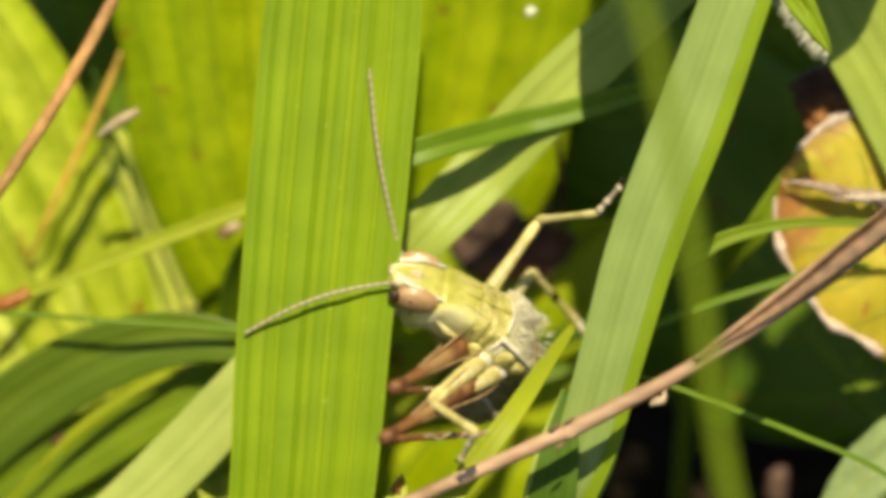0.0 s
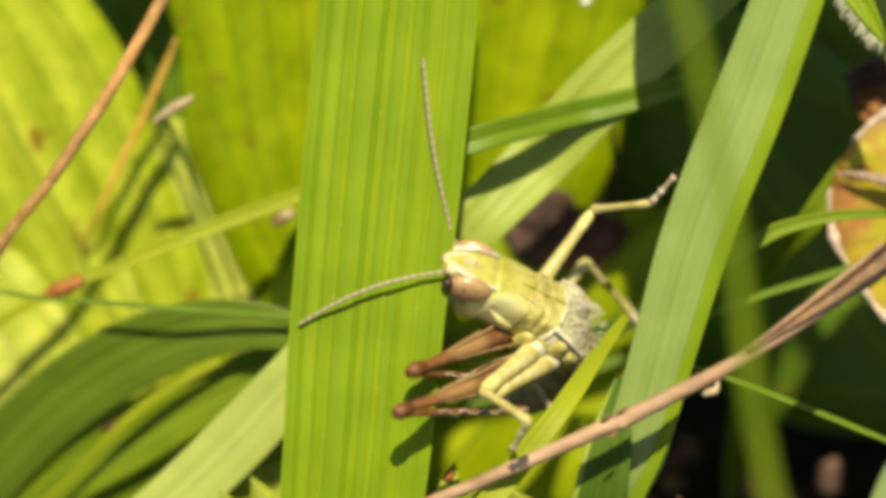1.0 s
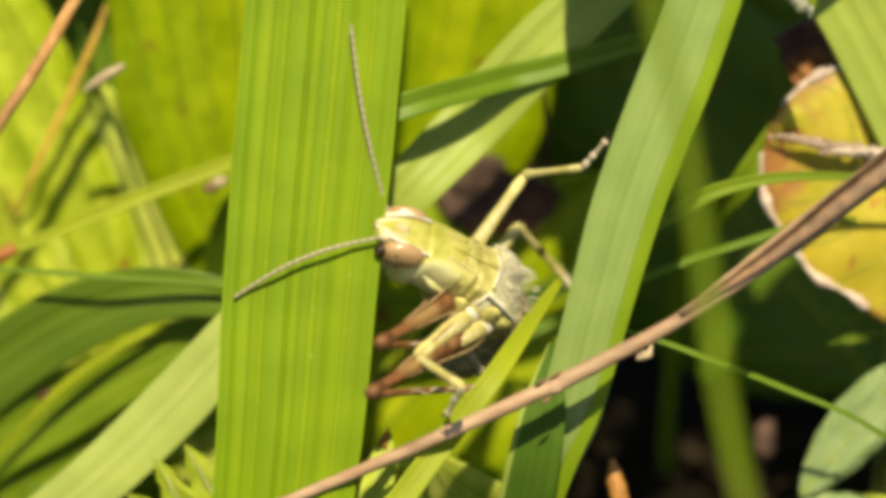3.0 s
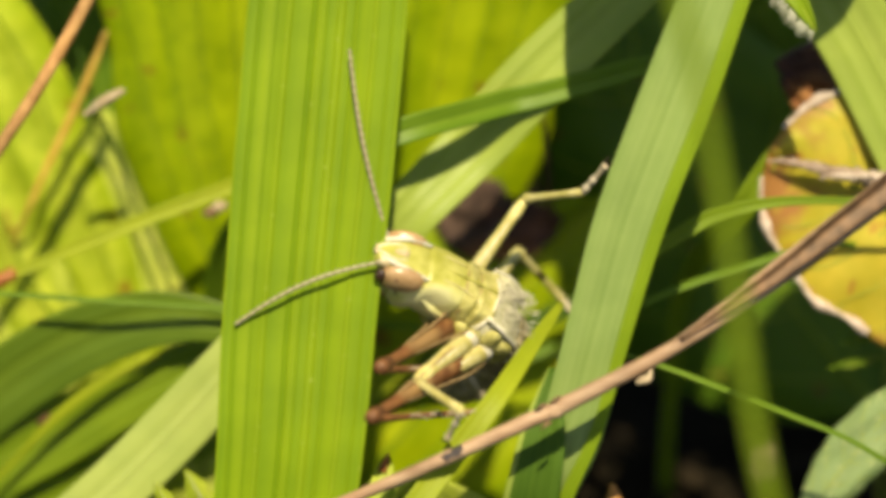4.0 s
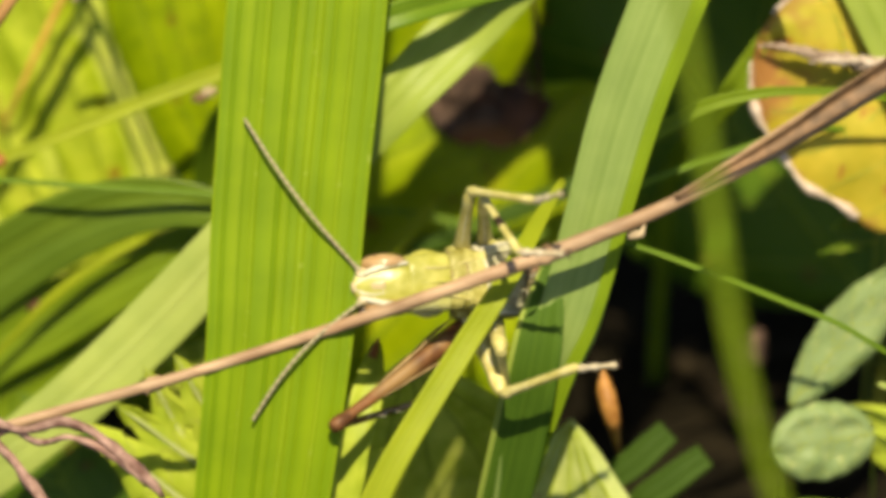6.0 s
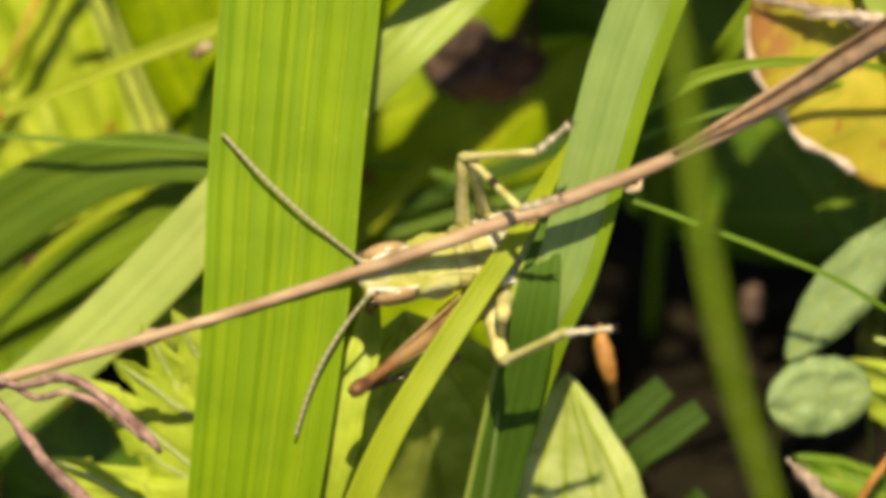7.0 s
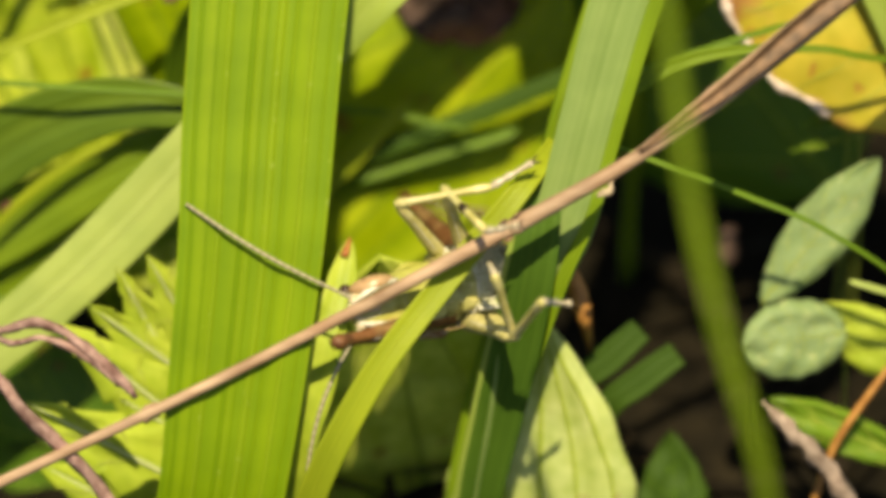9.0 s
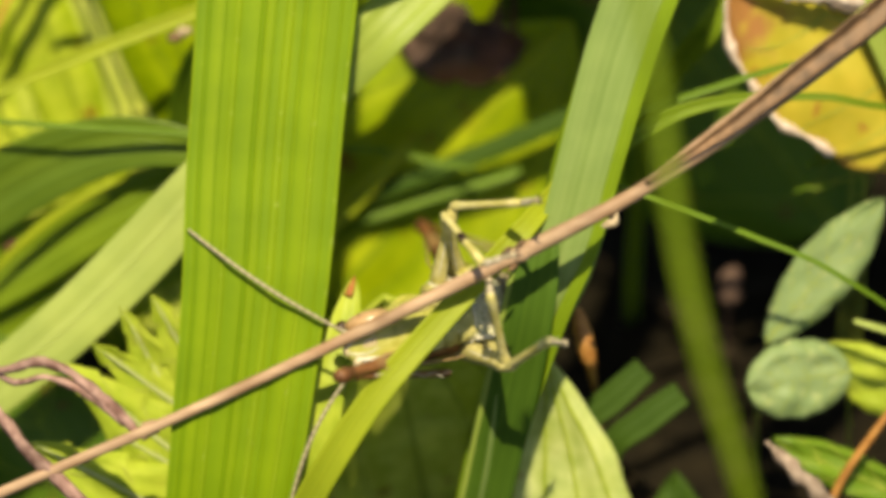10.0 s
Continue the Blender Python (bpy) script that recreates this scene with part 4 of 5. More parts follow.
hopper = thing("grasshopper", at(707, 481, 0.9), "yellow-green grasshopper clinging among the grass blades", "grasshopper")
head = part("head", loft([(0.3, -0.12, 0.14, 0.06, 0.1), (0.14, -0.12, 0.5, 0.2, 0.5), (-0.35, -0.1, 0.82, 0.38, 1.1), (-1.0, -0.08, 1.0, 0.58, 1.7), (-1.6, -0.08, 1.08, 0.70, 2.0), (-2.15, -0.1, 1.1, 0.74, 1.9)], rows=36), SHELL, hopper, "", ORIGIN)
for s in (1, -1):
    part("eye", egg((-1.0, s * 0.90, -0.10), (0.98, 0.40, 0.70), 24), EYE_MAT, head, "beige compound eye", ORIGIN)
    part("cheek", egg((-1.75, s * 0.92, -0.95), (0.6, 0.30, 0.8), -15), SHELL, head, "", ORIGIN)
    part("eye_front", egg((-0.16, s * 1.0, -0.36 if s > 0 else -0.85), (0.27, 0.25, 0.36), 22), DARK, head, "dark brown eye front", ORIGIN)
    part("eye_glint", egg((-0.66, s * 1.2, 0.10), (0.08, 0.1, 0.07)), EYE_FRONT, head, "dark spot in the eye", ORIGIN)
    part("antenna_socket", egg((-0.06, s * 0.58, 0.02), (0.26, 0.2, 0.2)), TAN, head, "", ORIGIN)
    part("eye_band", tube([Vector(p) * MM for p in ((0.1, s * 0.42, 0.10), (-0.4, s * 0.62, 0.30), (-1.0, s * 0.78, 0.46), (-1.9, s * 0.84, 0.55))], [0.06, 0.13, 0.14, 0.08], 6, 20), PALE, head, "cream band above the eye", ORIGIN)
    part("brow_ridge", tube([Vector(p) * MM for p in ((0.28, s * 0.04, -0.05), (0.02, s * 0.24, 0.1), (-0.45, s * 0.36, 0.27), (-0.9, s * 0.28, 0.46))], [0.04, 0.06, 0.05, 0.02], 6, 16), PALE, head, "white ridge of the brow", ORIGIN)
    part("cheek_groove", tube([Vector(p) * MM for p in ((-1.2, s * 1.06, -0.75), (-1.6, s * 1.14, -1.1), (-2.0, s * 1.1, -1.6))], [0.03, 0.06, 0.03], 5, 10), EYE_FRONT, head, "dark line below the eye", ORIGIN)
part("brow", loft([(0.36, -0.1, 0.18, 0.06, 0.2), (0.02, 0.0, 0.34, 0.11, 0.3), (-0.4, 0.2, 0.36, 0.1, 0.3), (-0.9, 0.42, 0.2, 0.07, 0.2)], rows=10), TAN, head, "pale glossy brow", ORIGIN)
part("mouth", egg((-1.5, 0, -1.9), (0.55, 0.5, 0.45), 20), TAN, head, "brown mouthparts", ORIGIN)
pronotum = part("pronotum", loft([(-1.85, -0.1, 1.05, 0.74, 1.5), (-2.1, -0.08, 1.18, 0.82, 1.6), (-2.9, -0.08, 1.2, 0.84, 1.7), (-3.55, -0.1, 1.2, 0.82, 1.7), (-3.62, -0.1, 1.15, 0.78, 1.65)], rows=26, power=3.0, lump=0.02), SHELL, hopper, "smooth yellow saddle", ORIGIN)
saddle = part("saddle_rear", loft([(-3.6, -0.1, 1.08, 0.78, 1.65), (-3.72, -0.1, 1.18, 0.86, 1.65), (-4.1, -0.12, 1.26, 0.89, 1.6), (-4.3, -0.12, 1.2, 0.85, 1.57), (-4.5, -0.12, 1.3, 0.9, 1.55), (-4.75, -0.12, 1.26, 0.87, 1.5), (-5.2, -0.1, 1.3, 0.86, 0.95)], rows=34, power=2.8, lump=0.10), SHELL_ROUGH, hopper, "wrinkled yellow rear of the saddle", ORIGIN)
part("keel", tube([Vector(p) * MM for p in ((-1.95, 0, 0.66), (-2.8, 0, 0.75), (-4.2, 0, 0.80), (-5.2, 0, 0.78))], [0.03, 0.06, 0.06, 0.04], 6, 16), SHELL, pronotum, "", ORIGIN)
part("saddle_rim", tube([Vector((-5.2 + 0.25 * abs(math.sin(g)) ** 2, 1.34 * math.sin(g), -0.1 + (0.9 if math.cos(g) > 0 else 1.25) * math.cos(g))) * MM for g in (math.radians(k * 0.8) for k in range(-125, 126, 10))], [0.045 + 0.05 * abs(k - 12.5) / 12.5 for k in range(26)], 6, 52, 0.3, 2), PALE, saddle, "white rim of the saddle", ORIGIN)
for s in (1, -1):
    part("side_ridge", tube([Vector(p) * MM for p in ((-1.9, s * 0.68, 0.56), (-2.8, s * 0.58, 0.71), (-3.6, s * 0.60, 0.70), (-5.2, s * 0.95, 0.62))], [0.03, 0.06, 0.06, 0.04], 6, 20), LEG, pronotum, "pale raised side ridge", ORIGIN)
    part("collar_fold", tube([Vector(p) * MM for p in ((-2.2, s * 1.12, -0.3), (-2.9, s * 1.24, -0.55), (-3.6, s * 1.2, -0.7))], [0.06, 0.16, 0.06], 6, 12, 0.2), SHELL, pronotum, "", ORIGIN)
    for x, h in ((-3.64, 0.035), (-4.32, 0.03), (-4.78, 0.03)):
        part("furrow", tube([Vector((x - 0.1 * abs(g), s * 1.24 * math.sin(g), -0.1 + 0.86 * math.cos(g))) * MM for g in (0.1, 0.5, 0.9, 1.3, 1.6)], [h] * 5, 5, 14, 0.3, 3), LEG_RIDGE, saddle, "brown furrow", ORIGIN)
part("thorax", loft([(-4.6, -0.3, 1.2, 0.8, 1.5), (-5.3, -0.3, 1.44, 0.84, 1.75), (-6.2, -0.5, 1.42, 0.76, 1.75), (-7.0, -1.0, 1.15, 0.68, 1.45), (-7.6, -1.5, 0.65, 0.5, 0.9)], rows=28, lump=0.10), SHELL_GREY, hopper, "grey-white downy chest", ORIGIN)
part("breast", loft([(-2.6, -1.1, 0.6, 0.4, 0.7), (-3.4, -1.3, 0.85, 0.5, 1.1), (-4.6, -1.5, 1.1, 0.6, 1.25), (-6.0, -1.6, 1.1, 0.6, 1.15), (-7.2, -1.6, 0.8, 0.5, 0.8)], rows=26, lump=0.2), SHELL_ROUGH, hopper, "wrinkled yellowish breast plates", ORIGIN)
belly = spline([(-6.6, -1.2, 1.2), (-7.4, -2.0, 1.15), (-7.9, -3.2, 1.05), (-8.0, -4.6, 0.95), (-7.85, -5.8, 0.75), (-7.6, -6.7, 0.4), (-7.45, -7.1, 0.1)], 60)
part("abdomen", tube([Vector((x, 0, z)) * MM for x, z, _ in belly], [r * (0.94 + 0.08 * abs(math.sin(k * math.pi / 6))) for k, (_, _, r) in enumerate(belly)], 18, 120, 0.04, 5), ABDOMEN, hopper, "ringed brown-grey abdomen", ORIGIN)
for s in (1, -1):
    wp = [Vector((x * MM, s * y * MM, z * MM)) for x, y, z in ((-5.0, 1.05, 0.4), (-5.9, 1.2, 0.2), (-6.7, 1.2, -0.2), (-7.4, 1.05, -0.7))]
    part("wing_pad", tube(wp, [0.16, 0.22, 0.2, 0.06], 8, 16, 0.2), SHELL_GREY, hopper, "short grey wing pad", ORIGIN)
    part("wing_rim", tube([p + Vector((0, s * 0.2, 0.16)) * MM for p in wp], [0.05, 0.09, 0.08, 0.04], 6, 16), PALE, hopper, "white rim of the wing pad", ORIGIN)
for s in (1, -1):
    for x, y, z, r in ((-4.5, 1.3, -1.0, 0.5), (-5.3, 1.3, -0.75, 0.5), (-5.9, 1.3, -1.0, 0.46), (-6.6, 1.3, -1.15, 0.44), (-5.1, 1.3, -1.6, 0.5), (-5.75, 1.42, -0.4, 0.46), (-6.45, 1.4, -0.6, 0.46)):
        part("side_plate", egg((x, s * y, z), (r, 0.24, r * 1.3), 12), SHELL_ROUGH, hopper, "pale yellow side plate", ORIGIN)
# down on the chest
down = random.Random(9)
bm = bmesh.new()
for k in range(700):
    x, g = down.uniform(-7.2, -5.0), down.uniform(-2.6, 2.6)
    p = Vector((x, 1.38 * math.sin(g), -0.4 + (0.85 if abs(g) < 1.57 else 1.6) * math.cos(g))) * MM
    q = p + Vector((down.uniform(-0.3, 0.1), math.sin(g) * 0.2, math.cos(g) * 0.2)) * MM
    one = tube([p, (p + q) / 2, q], [0.02, 0.016, 0.006], 4, 2)
    me = bpy.data.meshes.new("down")
    one.to_mesh(me)
    one.free()
    bm.from_mesh(me)
    bpy.data.meshes.remove(me)
tagged(part("down", bm, PALE, hopper, "white down on the chest", ORIGIN), kind="stuff")

FEMUR, TIBIA, TARSUS, HIND_FEMUR, HIND_TIBIA, FEELER = 4.0, 3.8, 2.0, 8.9, 7.2, {"P": 7.8, "Q": 6.6}
femur_bm = [(-0.1, 0.24), (0.3, 0.34), (1.1, 0.31), (2.6, 0.24), (3.55, 0.25), (3.95, 0.15)]
tibia_bm = [(-0.15, 0.13), (0.15, 0.22), (0.6, 0.17), (2.4, 0.15), (3.5, 0.18), (3.85, 0.12)]
tarsus_bm = [(0, 0.12), (0.3, 0.17), (0.55, 0.11), (0.9, 0.16), (1.1, 0.1), (1.7, 0.12), (1.85, 0.16), (2.0, 0.05)]
hind_bm = [(0, 0.28), (0.5, 0.46), (2.0, 0.52), (4.4, 0.40), (6.4, 0.28), (7.8, 0.24), (8.5, 0.34), (8.9, 0.24)]
hind_tibia_bm = [(0, 0.16), (0.3, 0.22), (1.0, 0.16), (4.8, 0.14), (6.8, 0.18), (7.2, 0.1)]
LEGS = {}
for key, hip in (("A", (-4.6, -1.28, -0.7)), ("B", (-5.7, -1.3, -0.8)), ("C", (-5.0, 1.5, -1.0)), ("D", (-5.9, 1.5, -1.2))):
    word = "foreleg" if key in "AC" else "middle leg"
    thick = 1.0 if key in "AB" else 1.35
    fem = part("femur", limb([(x, r * thick) for x, r in femur_bm]), LEG, hopper, "yellowish thigh of a " + word, ORIGIN)
    tib = part("tibia", limb([(x, r * (0.5 + 0.5 * thick)) for x, r in tibia_bm]), LEG, hopper, "yellowish shin of a " + word, ORIGIN)
    part("thigh_line", tube([Vector((x, 0, 0.9 * r * thick)) * MM for x, r in ((0.4, 0.33), (1.2, 0.3), (2.6, 0.235), (3.5, 0.23))], [0.03, 0.045, 0.04, 0.02], 5, 12), PALE, fem, "pale line along the thigh", ORIGIN)
    if key == "B":
        part("shin_band", limb([(1.5, 0.12), (1.6, 0.175), (2.0, 0.175), (2.1, 0.12)]), DARK, tib, "dark band", ORIGIN)
    for k in range(8):
        x = 0.8 + k * 0.36
        part("spine", tube([Vector((x, 0, -0.14)) * MM, Vector((x + 0.12, 0.1 * (-1) ** k, -0.34)) * MM], [0.03, 0.008], 4, 3), PALE, tib, "", ORIGIN)
    tar = part("tarsus", limb(tarsus_bm), FOOT, hopper, "tan jointed foot", ORIGIN)
    for s in (1, -1):
        part("claw", tube([Vector((1.9, 0, 0)) * MM, Vector((2.15, s * 0.12, 0.02)) * MM, Vector((2.3, s * 0.16, -0.1)) * MM], [0.06, 0.05, 0.01], 5, 5), DARK, tar, "", ORIGIN)
    coxa = part("hip", egg(hip, (0.42, 0.36, 0.44) if key in "AB" else (0.5, 0.42, 0.55)), PALE, hopper, "pale hip joint", ORIGIN)
    LEGS[key] = (hip, fem, tib, tar)
for key, hip in (("N", (-6.0, 1.15, -1.6)), ("F", (-6.0, -1.15, -1.6))):
    fem = part("hind_femur", limb(hind_bm, 14), LEG_BROWN, hopper, "brown streaked hind thigh", ORIGIN)
    part("knee", egg((8.6, 0, 0), (0.36, 0.3, 0.33)), LEG_BROWN, fem, "brown knee", ORIGIN)
    for z, y in ((0.36, 0.30), (-0.36, 0.30), (0.36, -0.30), (-0.36, -0.30)):
        part("thigh_ridge", tube([Vector(p) * MM for p in ((0.8, y * 1.9, z * 1.6), (2.4, y * 2.1, z * 1.75), (4.2, y * 1.4, z * 1.2), (6.3, y * 0.8, z * 0.7))], [0.03, 0.05, 0.045, 0.02], 5, 14), LEG_RIDGE, fem, "", ORIGIN)
    tib = part("hind_tibia", limb(hind_tibia_bm), LEG_BROWN, hopper, "thin brown hind shin", ORIGIN)
    for k in range(9):
        x = 2.2 + k * 0.55
        part("spine", tube([Vector((x, 0, 0.12)) * MM, Vector((x + 0.25, 0.12 * (-1) ** k, 0.42)) * MM], [0.035, 0.01], 4, 3), PALE, tib, "", ORIGIN)
    LEGS[key] = (hip, fem, tib, None)
for key, hip in (("P", (-0.02, -0.58, 0.1)), ("Q", (-0.02, 0.58, 0.1))):
    pts, rad = [], []
    for k in range(53):
        x = FEELER[key] * k / 52
        pts.append(Vector((x, (-0.42 if key == "Q" else 0.22) * math.sin(math.pi * x / FEELER[key]), 0.22 * math.sin(math.pi * x / FEELER[key]))) * MM)
        rad.append((0.12 if k < 3 else 0.068 + 0.02 * math.sin(math.pi * k / 52)) * (1.0 if k % 2 else 0.93))
    feeler = part("antenna", tube(pts, rad, 8, 104), ANTENNA, hopper, "tan ringed antenna", ORIGIN)
    LEGS[key] = (hip, feeler, None, None)

# where the head is: seconds, place on the layout sheet, depth, and the body's slant, slope and roll in degrees
BODY = [(0, 706, 480, 0.9, 27, 25, 38), (4.6, 706, 480, 0.9, 27, 25, 38), (4.8, 681, 560, 0.9, 22, 23, 25), (5, 673, 664, 1.0, 14, 21, 14),
        (5.3, 688, 696, 1.1, 7, 19, 5), (5.5, 700, 762, 1.1, 2, 19, 1), (5.7, 684, 736, 1.1, 0, 19, 2), (6.8, 677, 786, 1.2, -10, 16, 7),
        (7, 697, 812, 1.2, -11, 16, 8), (7.5, 711, 865, 1.2, -15, 19, 4), (7.8, 697, 886, 1.2, -13, 24, 0), (8, 707, 902, 1.2, -11, 27, -2),
        (8.5, 715, 939, 1.2, -15, 25, 0), (9, 722, 972, 1.2, -15, 24, 2), (9.5, 725, 958, 1.2, -14, 26, 4), (10, 709, 966, 1.2, -18, 22, 2)]
# joints of each leg on the layout sheet: seconds, knee, ankle, toe
STEPS = {
    "A": [(0, 956, 388, 1056, 378, 1100, 328), (4.6, 956, 388, 1056, 378, 1100, 328), (5, 885, 519, 985, 562, 1028, 580), (5.3, 890, 529, 975, 574, 1030, 589),
          (5.5, 878, 569, 988, 599, 1033, 604), (7, 866, 598, 998, 590, 1058, 540), (7.5, 847, 645, 992, 610, 1052, 575), (8, 786, 719, 941, 719, 1001, 649),
          (8.5, 819, 736, 974, 716, 1054, 666), (9, 797, 779, 972, 749, 1042, 704), (9.5, 885, 718, 1009, 711, 1044, 713), (10, 888, 714, 1010, 709, 1040, 704)],
    "B": [(0, 942, 482, 1022, 570, 1045, 600), (4.6, 942, 482, 1022, 570, 1045, 600), (5, 942, 540, 965, 664, 1025, 714), (5.3, 927, 549, 965, 674, 1025, 699),
          (5.5, 903, 584, 953, 684, 1043, 699), (7, 883, 605, 968, 690, 1038, 672), (7.5, 874, 645, 977, 705, 1037, 690), (8, 876, 694, 961, 784, 1031, 794),
          (8.5, 891, 721, 959, 811, 1019, 806), (9, 879, 754, 952, 829, 1012, 819), (9.5, 879, 738, 949, 818, 1009, 803), (10, 872, 731, 940, 817, 1000, 799)],
    "C": [(0, 762, 712, 842, 765, 815, 815), (4.6, 762, 712, 842, 765, 815, 815), (5, 800, 830, 905, 845, 960, 850), (5.3, 900, 900, 1020, 880, 1090, 875),
          (5.5, 933, 925, 1073, 879, 1133, 874), (7, 938, 960, 1048, 910, 1133, 903), (7.7, 967, 980, 1047, 920, 1112, 905), (7.85, 1017, 947, 1038, 841, 1060, 800), (8, 976, 989, 1031, 954, 1079, 969),
          (8.5, 989, 996, 1039, 951, 1096, 961), (9, 1000, 1016, 1052, 954, 1102, 959), (9.5, 989, 1003, 1044, 961, 1094, 968), (10, 985, 999, 1055, 954, 1085, 959)],
    "D": [(0, 775, 720, 850, 692, 880, 740), (4.6, 775, 720, 850, 692, 880, 740), (5, 850, 800, 920, 850, 930, 890), (5.5, 925, 850, 945, 940, 960, 970),
          (7, 938, 880, 933, 960, 950, 975), (7.5, 967, 900, 952, 970, 967, 990), (7.8, 972, 950, 950, 900, 950, 880), (8, 976, 989, 951, 870, 945, 850), (8.5, 979, 1001, 959, 896, 949, 871),
          (9, 1000, 1016, 967, 908, 957, 885), (9.5, 981, 1001, 959, 878, 957, 853), (10, 977, 989, 952, 872, 950, 845)],
    "N": [(0, 678, 778, 900, 765, 900, 765), (0.9, 678, 778, 900, 765, 900, 765), (1, 606, 752, 840, 745, 840, 745), (1.1, 678, 778, 900, 765, 900, 765), (4.1, 678, 778, 900, 765, 900, 765), (4.2, 610, 756, 840, 748, 840, 748), (4.3, 678, 778, 900, 765, 900, 765), (4.6, 678, 778, 900, 765, 900, 765), (5, 640, 900, 830, 870, 830, 870), (5.5, 612, 989, 800, 940, 800, 940),
          (7, 670, 1015, 860, 950, 860, 950), (7.5, 690, 1055, 880, 980, 880, 980), (8, 625, 1054, 820, 1010, 820, 1010), (8.5, 664, 1036, 860, 1005, 860, 1005), (9, 682, 1026, 880, 1010, 880, 1010), (10, 680, 1016, 880, 1010, 880, 1010)],
    "F": [(0, 694, 690, 860, 690, 860, 690), (0.9, 694, 690, 860, 690, 860, 690), (1, 630, 680, 820, 690, 820, 690), (1.1, 694, 690, 860, 690, 860, 690), (4.1, 694, 690, 860, 690, 860, 690), (4.2, 632, 682, 820, 690, 820, 690), (4.3, 694, 690, 860, 690, 860, 690), (4.6, 694, 690, 860, 690, 860, 690), (5, 760, 740, 900, 720, 900, 720), (5.5, 890, 690, 960, 760, 960, 760),
          (7, 880, 720, 960, 780, 960, 780), (8, 791, 774, 950, 800, 950, 800), (8.5, 822, 762, 960, 800, 960, 800), (9, 807, 769, 960, 800, 960, 800), (9.5, 847, 750, 980, 800, 980, 800), (10, 830, 746, 980, 800, 980, 800)],
}
# tips of the two antennae
TIPS = {
    "P": [(0, 648, 88), (4.6, 640, 112), (4.8, 590, 240), (5, 538, 342), (5.3, 512, 400), (5.5, 522, 464), (5.7, 500, 440), (7, 448, 560), (7.5, 472, 635), (8, 471, 704), (8.5, 459, 731), (9, 460, 799), (9.5, 459, 768), (10, 450, 774)],
    "Q": [(0, 465, 580), (4.6, 460, 606), (4.8, 430, 740), (5, 378, 876), (5.3, 510, 899), (5.5, 478, 1022), (5.7, 470, 960), (7, 578, 1075), (7.5, 615, 1150), (8, 606, 1194), (8.5, 604, 1241), (9, 622, 1289), (9.5, 599, 1253), (10, 622, 1190)],
}


def between(rows, t):
    return [float(np.interp(t, [r[0] for r in rows], [r[k] for r in rows])) for k in range(1, len(rows[0]))]


def body_pose(t):
    u, v, d, slant, slope, roll = between(BODY, t)
    a, b, r = radians(slant), radians(slope), radians(roll)
    tail = (RIGHT * math.cos(a) - UP * math.sin(a)) * math.cos(b) + FWD * math.sin(b)
    over = RIGHT * math.sin(a) + UP * math.cos(a)
    x = -tail
    z = -FWD * math.cos(r) + over * math.sin(r)
    z = (z - x * z.dot(x)).normalized()
    y = z.cross(x)
    m = Matrix((x, y, z)).transposed().to_4x4()
    m.translation = at(u, v, d)
    return m


def reach(start, u, v, length, nearer):
    """The place on the sight line of (u, v) at that distance from start, on its near or far side."""
    way = (at(u, v) - EYE).normalized()
    mid = (start - EYE).dot(way)
    foot = EYE + way * mid
    gap = (length * MM) ** 2 - (foot - start).length_squared
    if gap <= 0:
        return start + (foot - start).normalized() * length * MM
    return foot + way * math.sqrt(gap) * (-1 if nearer else 1)


def segment(a, b):
    x = (b - a).normalized()
    y = (-FWD).cross(x).normalized()
    m = Matrix((x, y, x.cross(y))).transposed().to_4x4()
    m.translation = a
    return m


def swayed(ob, rows):
    """A plant that the animal or the air shifts: seconds, degrees it leans to the right of the viewer, shift to the right and down on the sheet."""
    home = Vector(ob.location)
    out = []
    for t, turn, du, dv in rows:
        m = Matrix.Translation(home + RIGHT * (du * UNIT) - UP * (dv * UNIT)) @ Matrix.Rotation(radians(turn), 4, FWD)
        out.append((t, m))
    walk(ob, out)


def swung(ob, ref, rows):
    """A plant that the animal bends: seconds, degrees it leans to the right of the viewer, where a place of it on the sheet comes to lie."""
    pivot, home = at(*ref), Vector(ob.location)
    out = []
    for t, turn, u, v in rows:
        now = pivot + RIGHT * ((u - ref[0]) * UNIT) - UP * ((v - ref[1]) * UNIT)
        out.append((t, Matrix.Translation(now) @ Matrix.Rotation(radians(turn), 4, FWD) @ Matrix.Translation(home - pivot)))
    walk(ob, out)


# the dry stem gives under the animal: seconds, height of its knot, a place on its lower and on its upper half
STEM = [(0, 761, 85, 1140, 1600, 388), (4.8, 761, 85, 1140, 1600, 388), (5, 757, 85, 1128, 1600, 389), (5.3, 734, 85, 1072, 1600, 390), (5.5, 717, 85, 1035, 1600, 390),
        (5.7, 700, 85, 990, 1600, 392), (6.8, 690, 85, 978, 1600, 400), (7, 690, 85, 978, 1600, 404), (7.5, 708, 85, 1018, 1600, 414), (7.7, 728, 85, 1070, 1600, 412), (7.8, 746, 85, 1110, 1600, 408),
        (7.9, 775, 85, 1165, 1600, 408), (8, 806, 85, 1222, 1600, 408), (8.5, 824, 85, 1254, 1600, 431), (9, 816, 85, 1270, 1600, 422), (9.5, 808, 85, 1238, 1600, 424), (10, 796, 85, 1216, 1600, 428)]


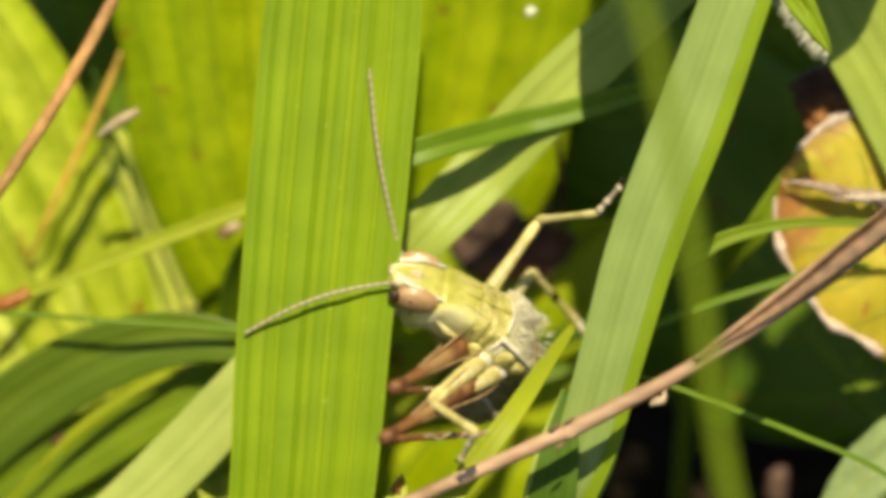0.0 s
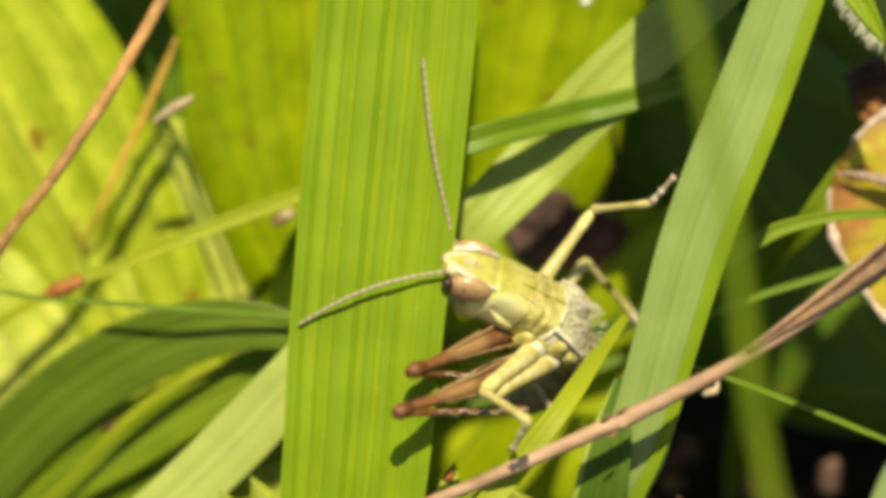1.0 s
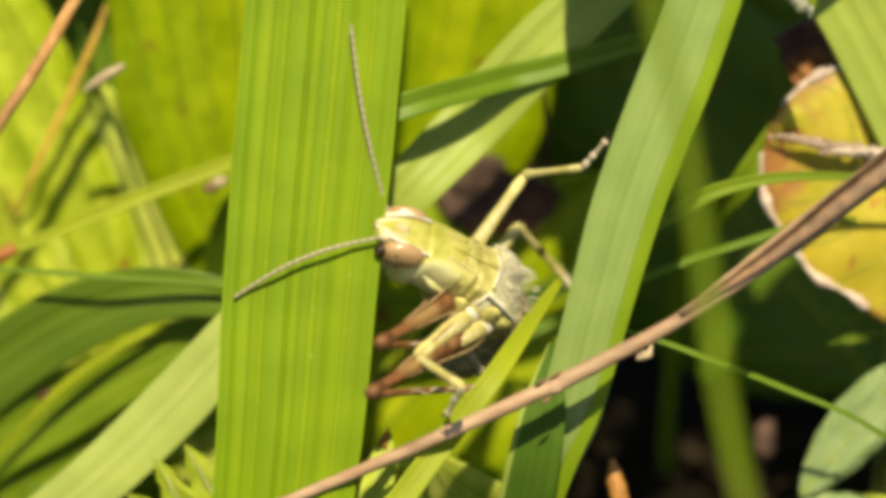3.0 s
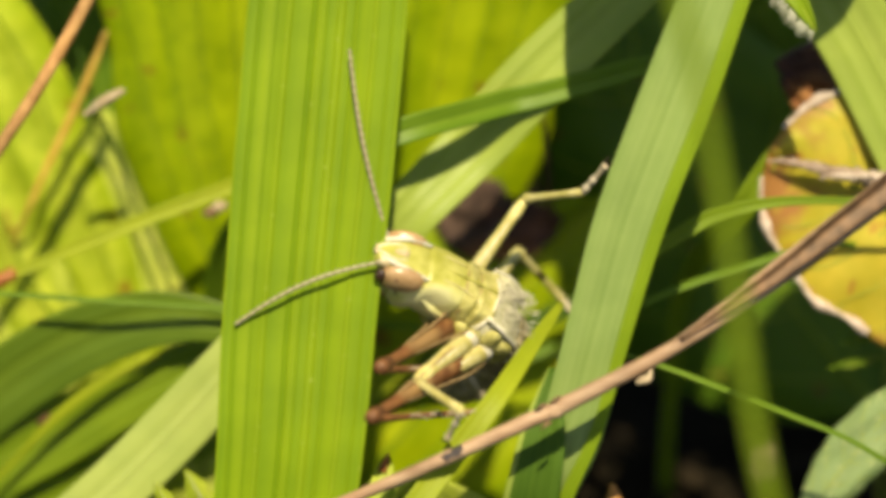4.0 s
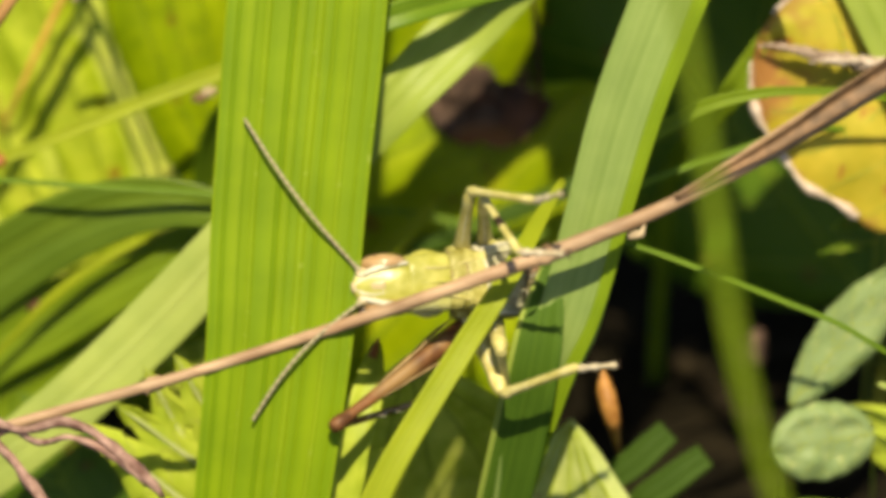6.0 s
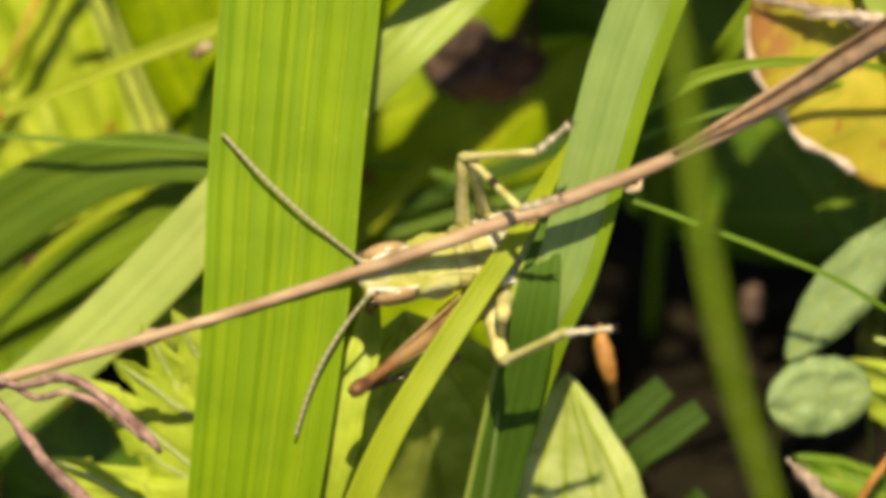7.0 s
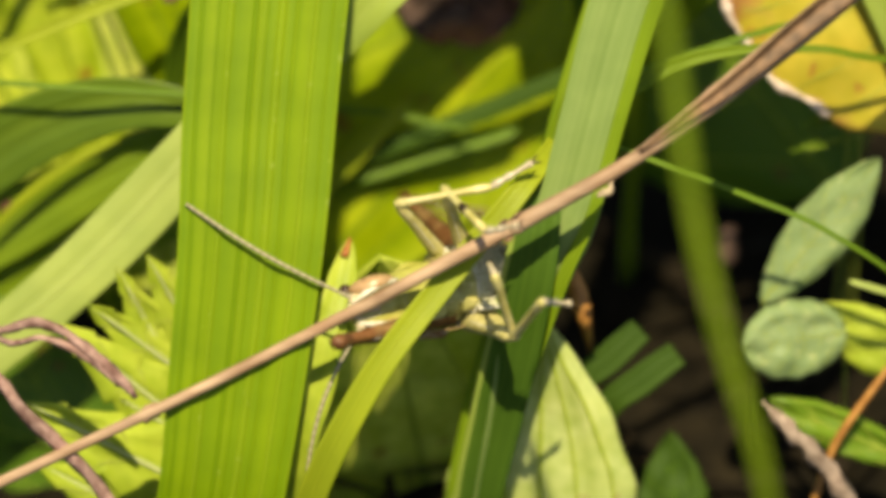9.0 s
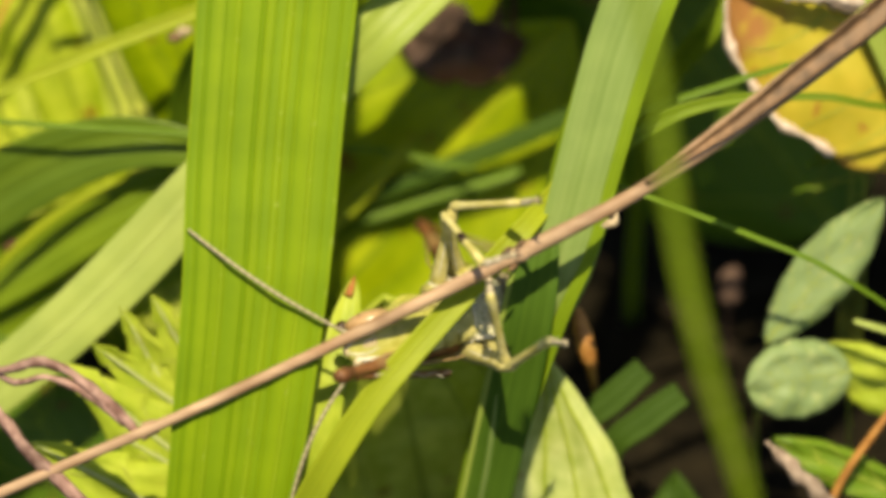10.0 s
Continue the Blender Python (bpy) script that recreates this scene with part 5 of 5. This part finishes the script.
def motions():
    times = [0, 0.9, 1, 1.1, 4.1, 4.2, 4.3, 4.6, 4.8, 5, 5.15, 5.3, 5.5, 5.7, 6.2, 6.8, 7, 7.25, 7.5, 7.7, 7.85, 8, 8.25, 8.5, 8.75, 9, 9.25, 9.5, 10]
    bodies = [(t, body_pose(t)) for t in times]
    walk(hopper, bodies)
    near = {"A": (True, True, True), "B": (True, True, True), "C": (True, True, False), "D": (True, False, False), "N": (True, False, True), "F": (False, False, True)}
    for key, rows in STEPS.items():
        hip, fem, tib, tar = LEGS[key]
        long = key in "NF"
        poses = ([], [], [])
        for t, body in bodies:
            ku, kv, au, av, tu, tv = between(rows, t)
            a = body @ (Vector(hip) * MM)
            k = reach(a, ku, kv, HIND_FEMUR if long else FEMUR, near[key][0] and not (key == "B" and t < 4.7) or key == "F" and t < 4.9)
            b = reach(k, au, av, HIND_TIBIA if long else TIBIA, near[key][1] and not (key == "B" and t < 4.7) or key == "D" and t > 7.75)
            c = reach(b, tu, tv, TARSUS, near[key][2])
            inv = body.inverted()
            for rows_out, p, q in zip(poses, (a, k, b), (k, b, c)):
                rows_out.append((t, inv @ segment(p, q)))
        walk(fem, poses[0])
        walk(tib, poses[1])
        if tar is not None:
            walk(tar, poses[2])
    for key, rows in TIPS.items():
        hip, feeler, _, _ = LEGS[key]
        out = []
        for t, body in bodies:
            u, v = between(rows, t)
            a = body @ (Vector(hip) * MM)
            out.append((t, body.inverted() @ segment(a, at(u, v, 1.2))))
        walk(feeler, out)
    for piece, far, column in ((stem_base, (85, 1216), 2), (stem_top, (1600, 428), 4)):
        rows = []
        for row in STEM:
            t, knot_v, free = row[0], row[1], (row[column], row[column + 1])
            was, now = (far[0] - 1010, 796 - far[1]), (free[0] - 1010, knot_v - free[1])
            turn = math.atan2(was[1], was[0]) - math.atan2(now[1], now[0])
            turn = (turn + math.pi) % (2 * math.pi) - math.pi
            rows.append((t, Matrix.Translation(-UP * ((knot_v - 796) * UNIT)) @ Matrix.Rotation(turn, 4, FWD)))
        walk(piece, rows)
    swayed(front_blade, [(t, 0, 0.96 * du, 0) for t, du in ((0, 0), (0.6, 7), (1, -22), (1.2, 0), (1.4, -95), (1.5, -195), (1.8, -185), (2, -155), (2.1, 15), (3.3, 26), (3.5, 15), (3.6, 30), (3.8, 58), (4, 76), (4.2, 18), (4.5, 43), (4.8, 28), (5, 115), (5.1, 90), (5.3, 85), (5.5, 52), (5.7, 52), (6.8, 40), (7, 23), (7.5, 76), (8, 21), (8.1, -180), (8.2, -430), (8.3, -157), (8.4, -28), (8.5, -25), (9, 40), (9.5, 80), (10, 12))])
    swayed(stems[2], [(0, 0, 0, 0), (5.2, 0, 0, 0), (7, 0, 0, 38), (8, 0, 0, 70), (8.5, 0, 0, 95), (9.5, 0, 0, 130), (10, 0, 0, 132)])
    pushed = [(0, 0, 0, 0), (5.2, 0, 0, 0), (5.5, 0, 14, 0), (6.8, 0, 16, 0), (7, 0, 16, 0), (7.5, 0, 27, 0), (8, 0, 20, 0), (8.5, 0, 54, 0), (9, 0, 60, 0), (9.5, 0, 40, 0), (10, 0, 50, 0)]
    swayed(right_blade, pushed)
    swayed(shaded_blade, pushed)
    swung(narrow_blade, (894, 841), [(0, -1.5, 826, 841), (4.7, -1.5, 830, 841), (5, -4, 838, 841), (5.3, -5.5, 852, 841), (5.5, -7, 865, 841), (6.8, -5, 888, 841), (7, -5, 895, 841),
                                     (7.5, -7, 904, 841), (8, 0, 880, 841), (8.5, 1.5, 925, 841), (9, 1, 943, 841), (9.5, 4, 908, 841), (10, 4.1, 933, 841)])


motions()
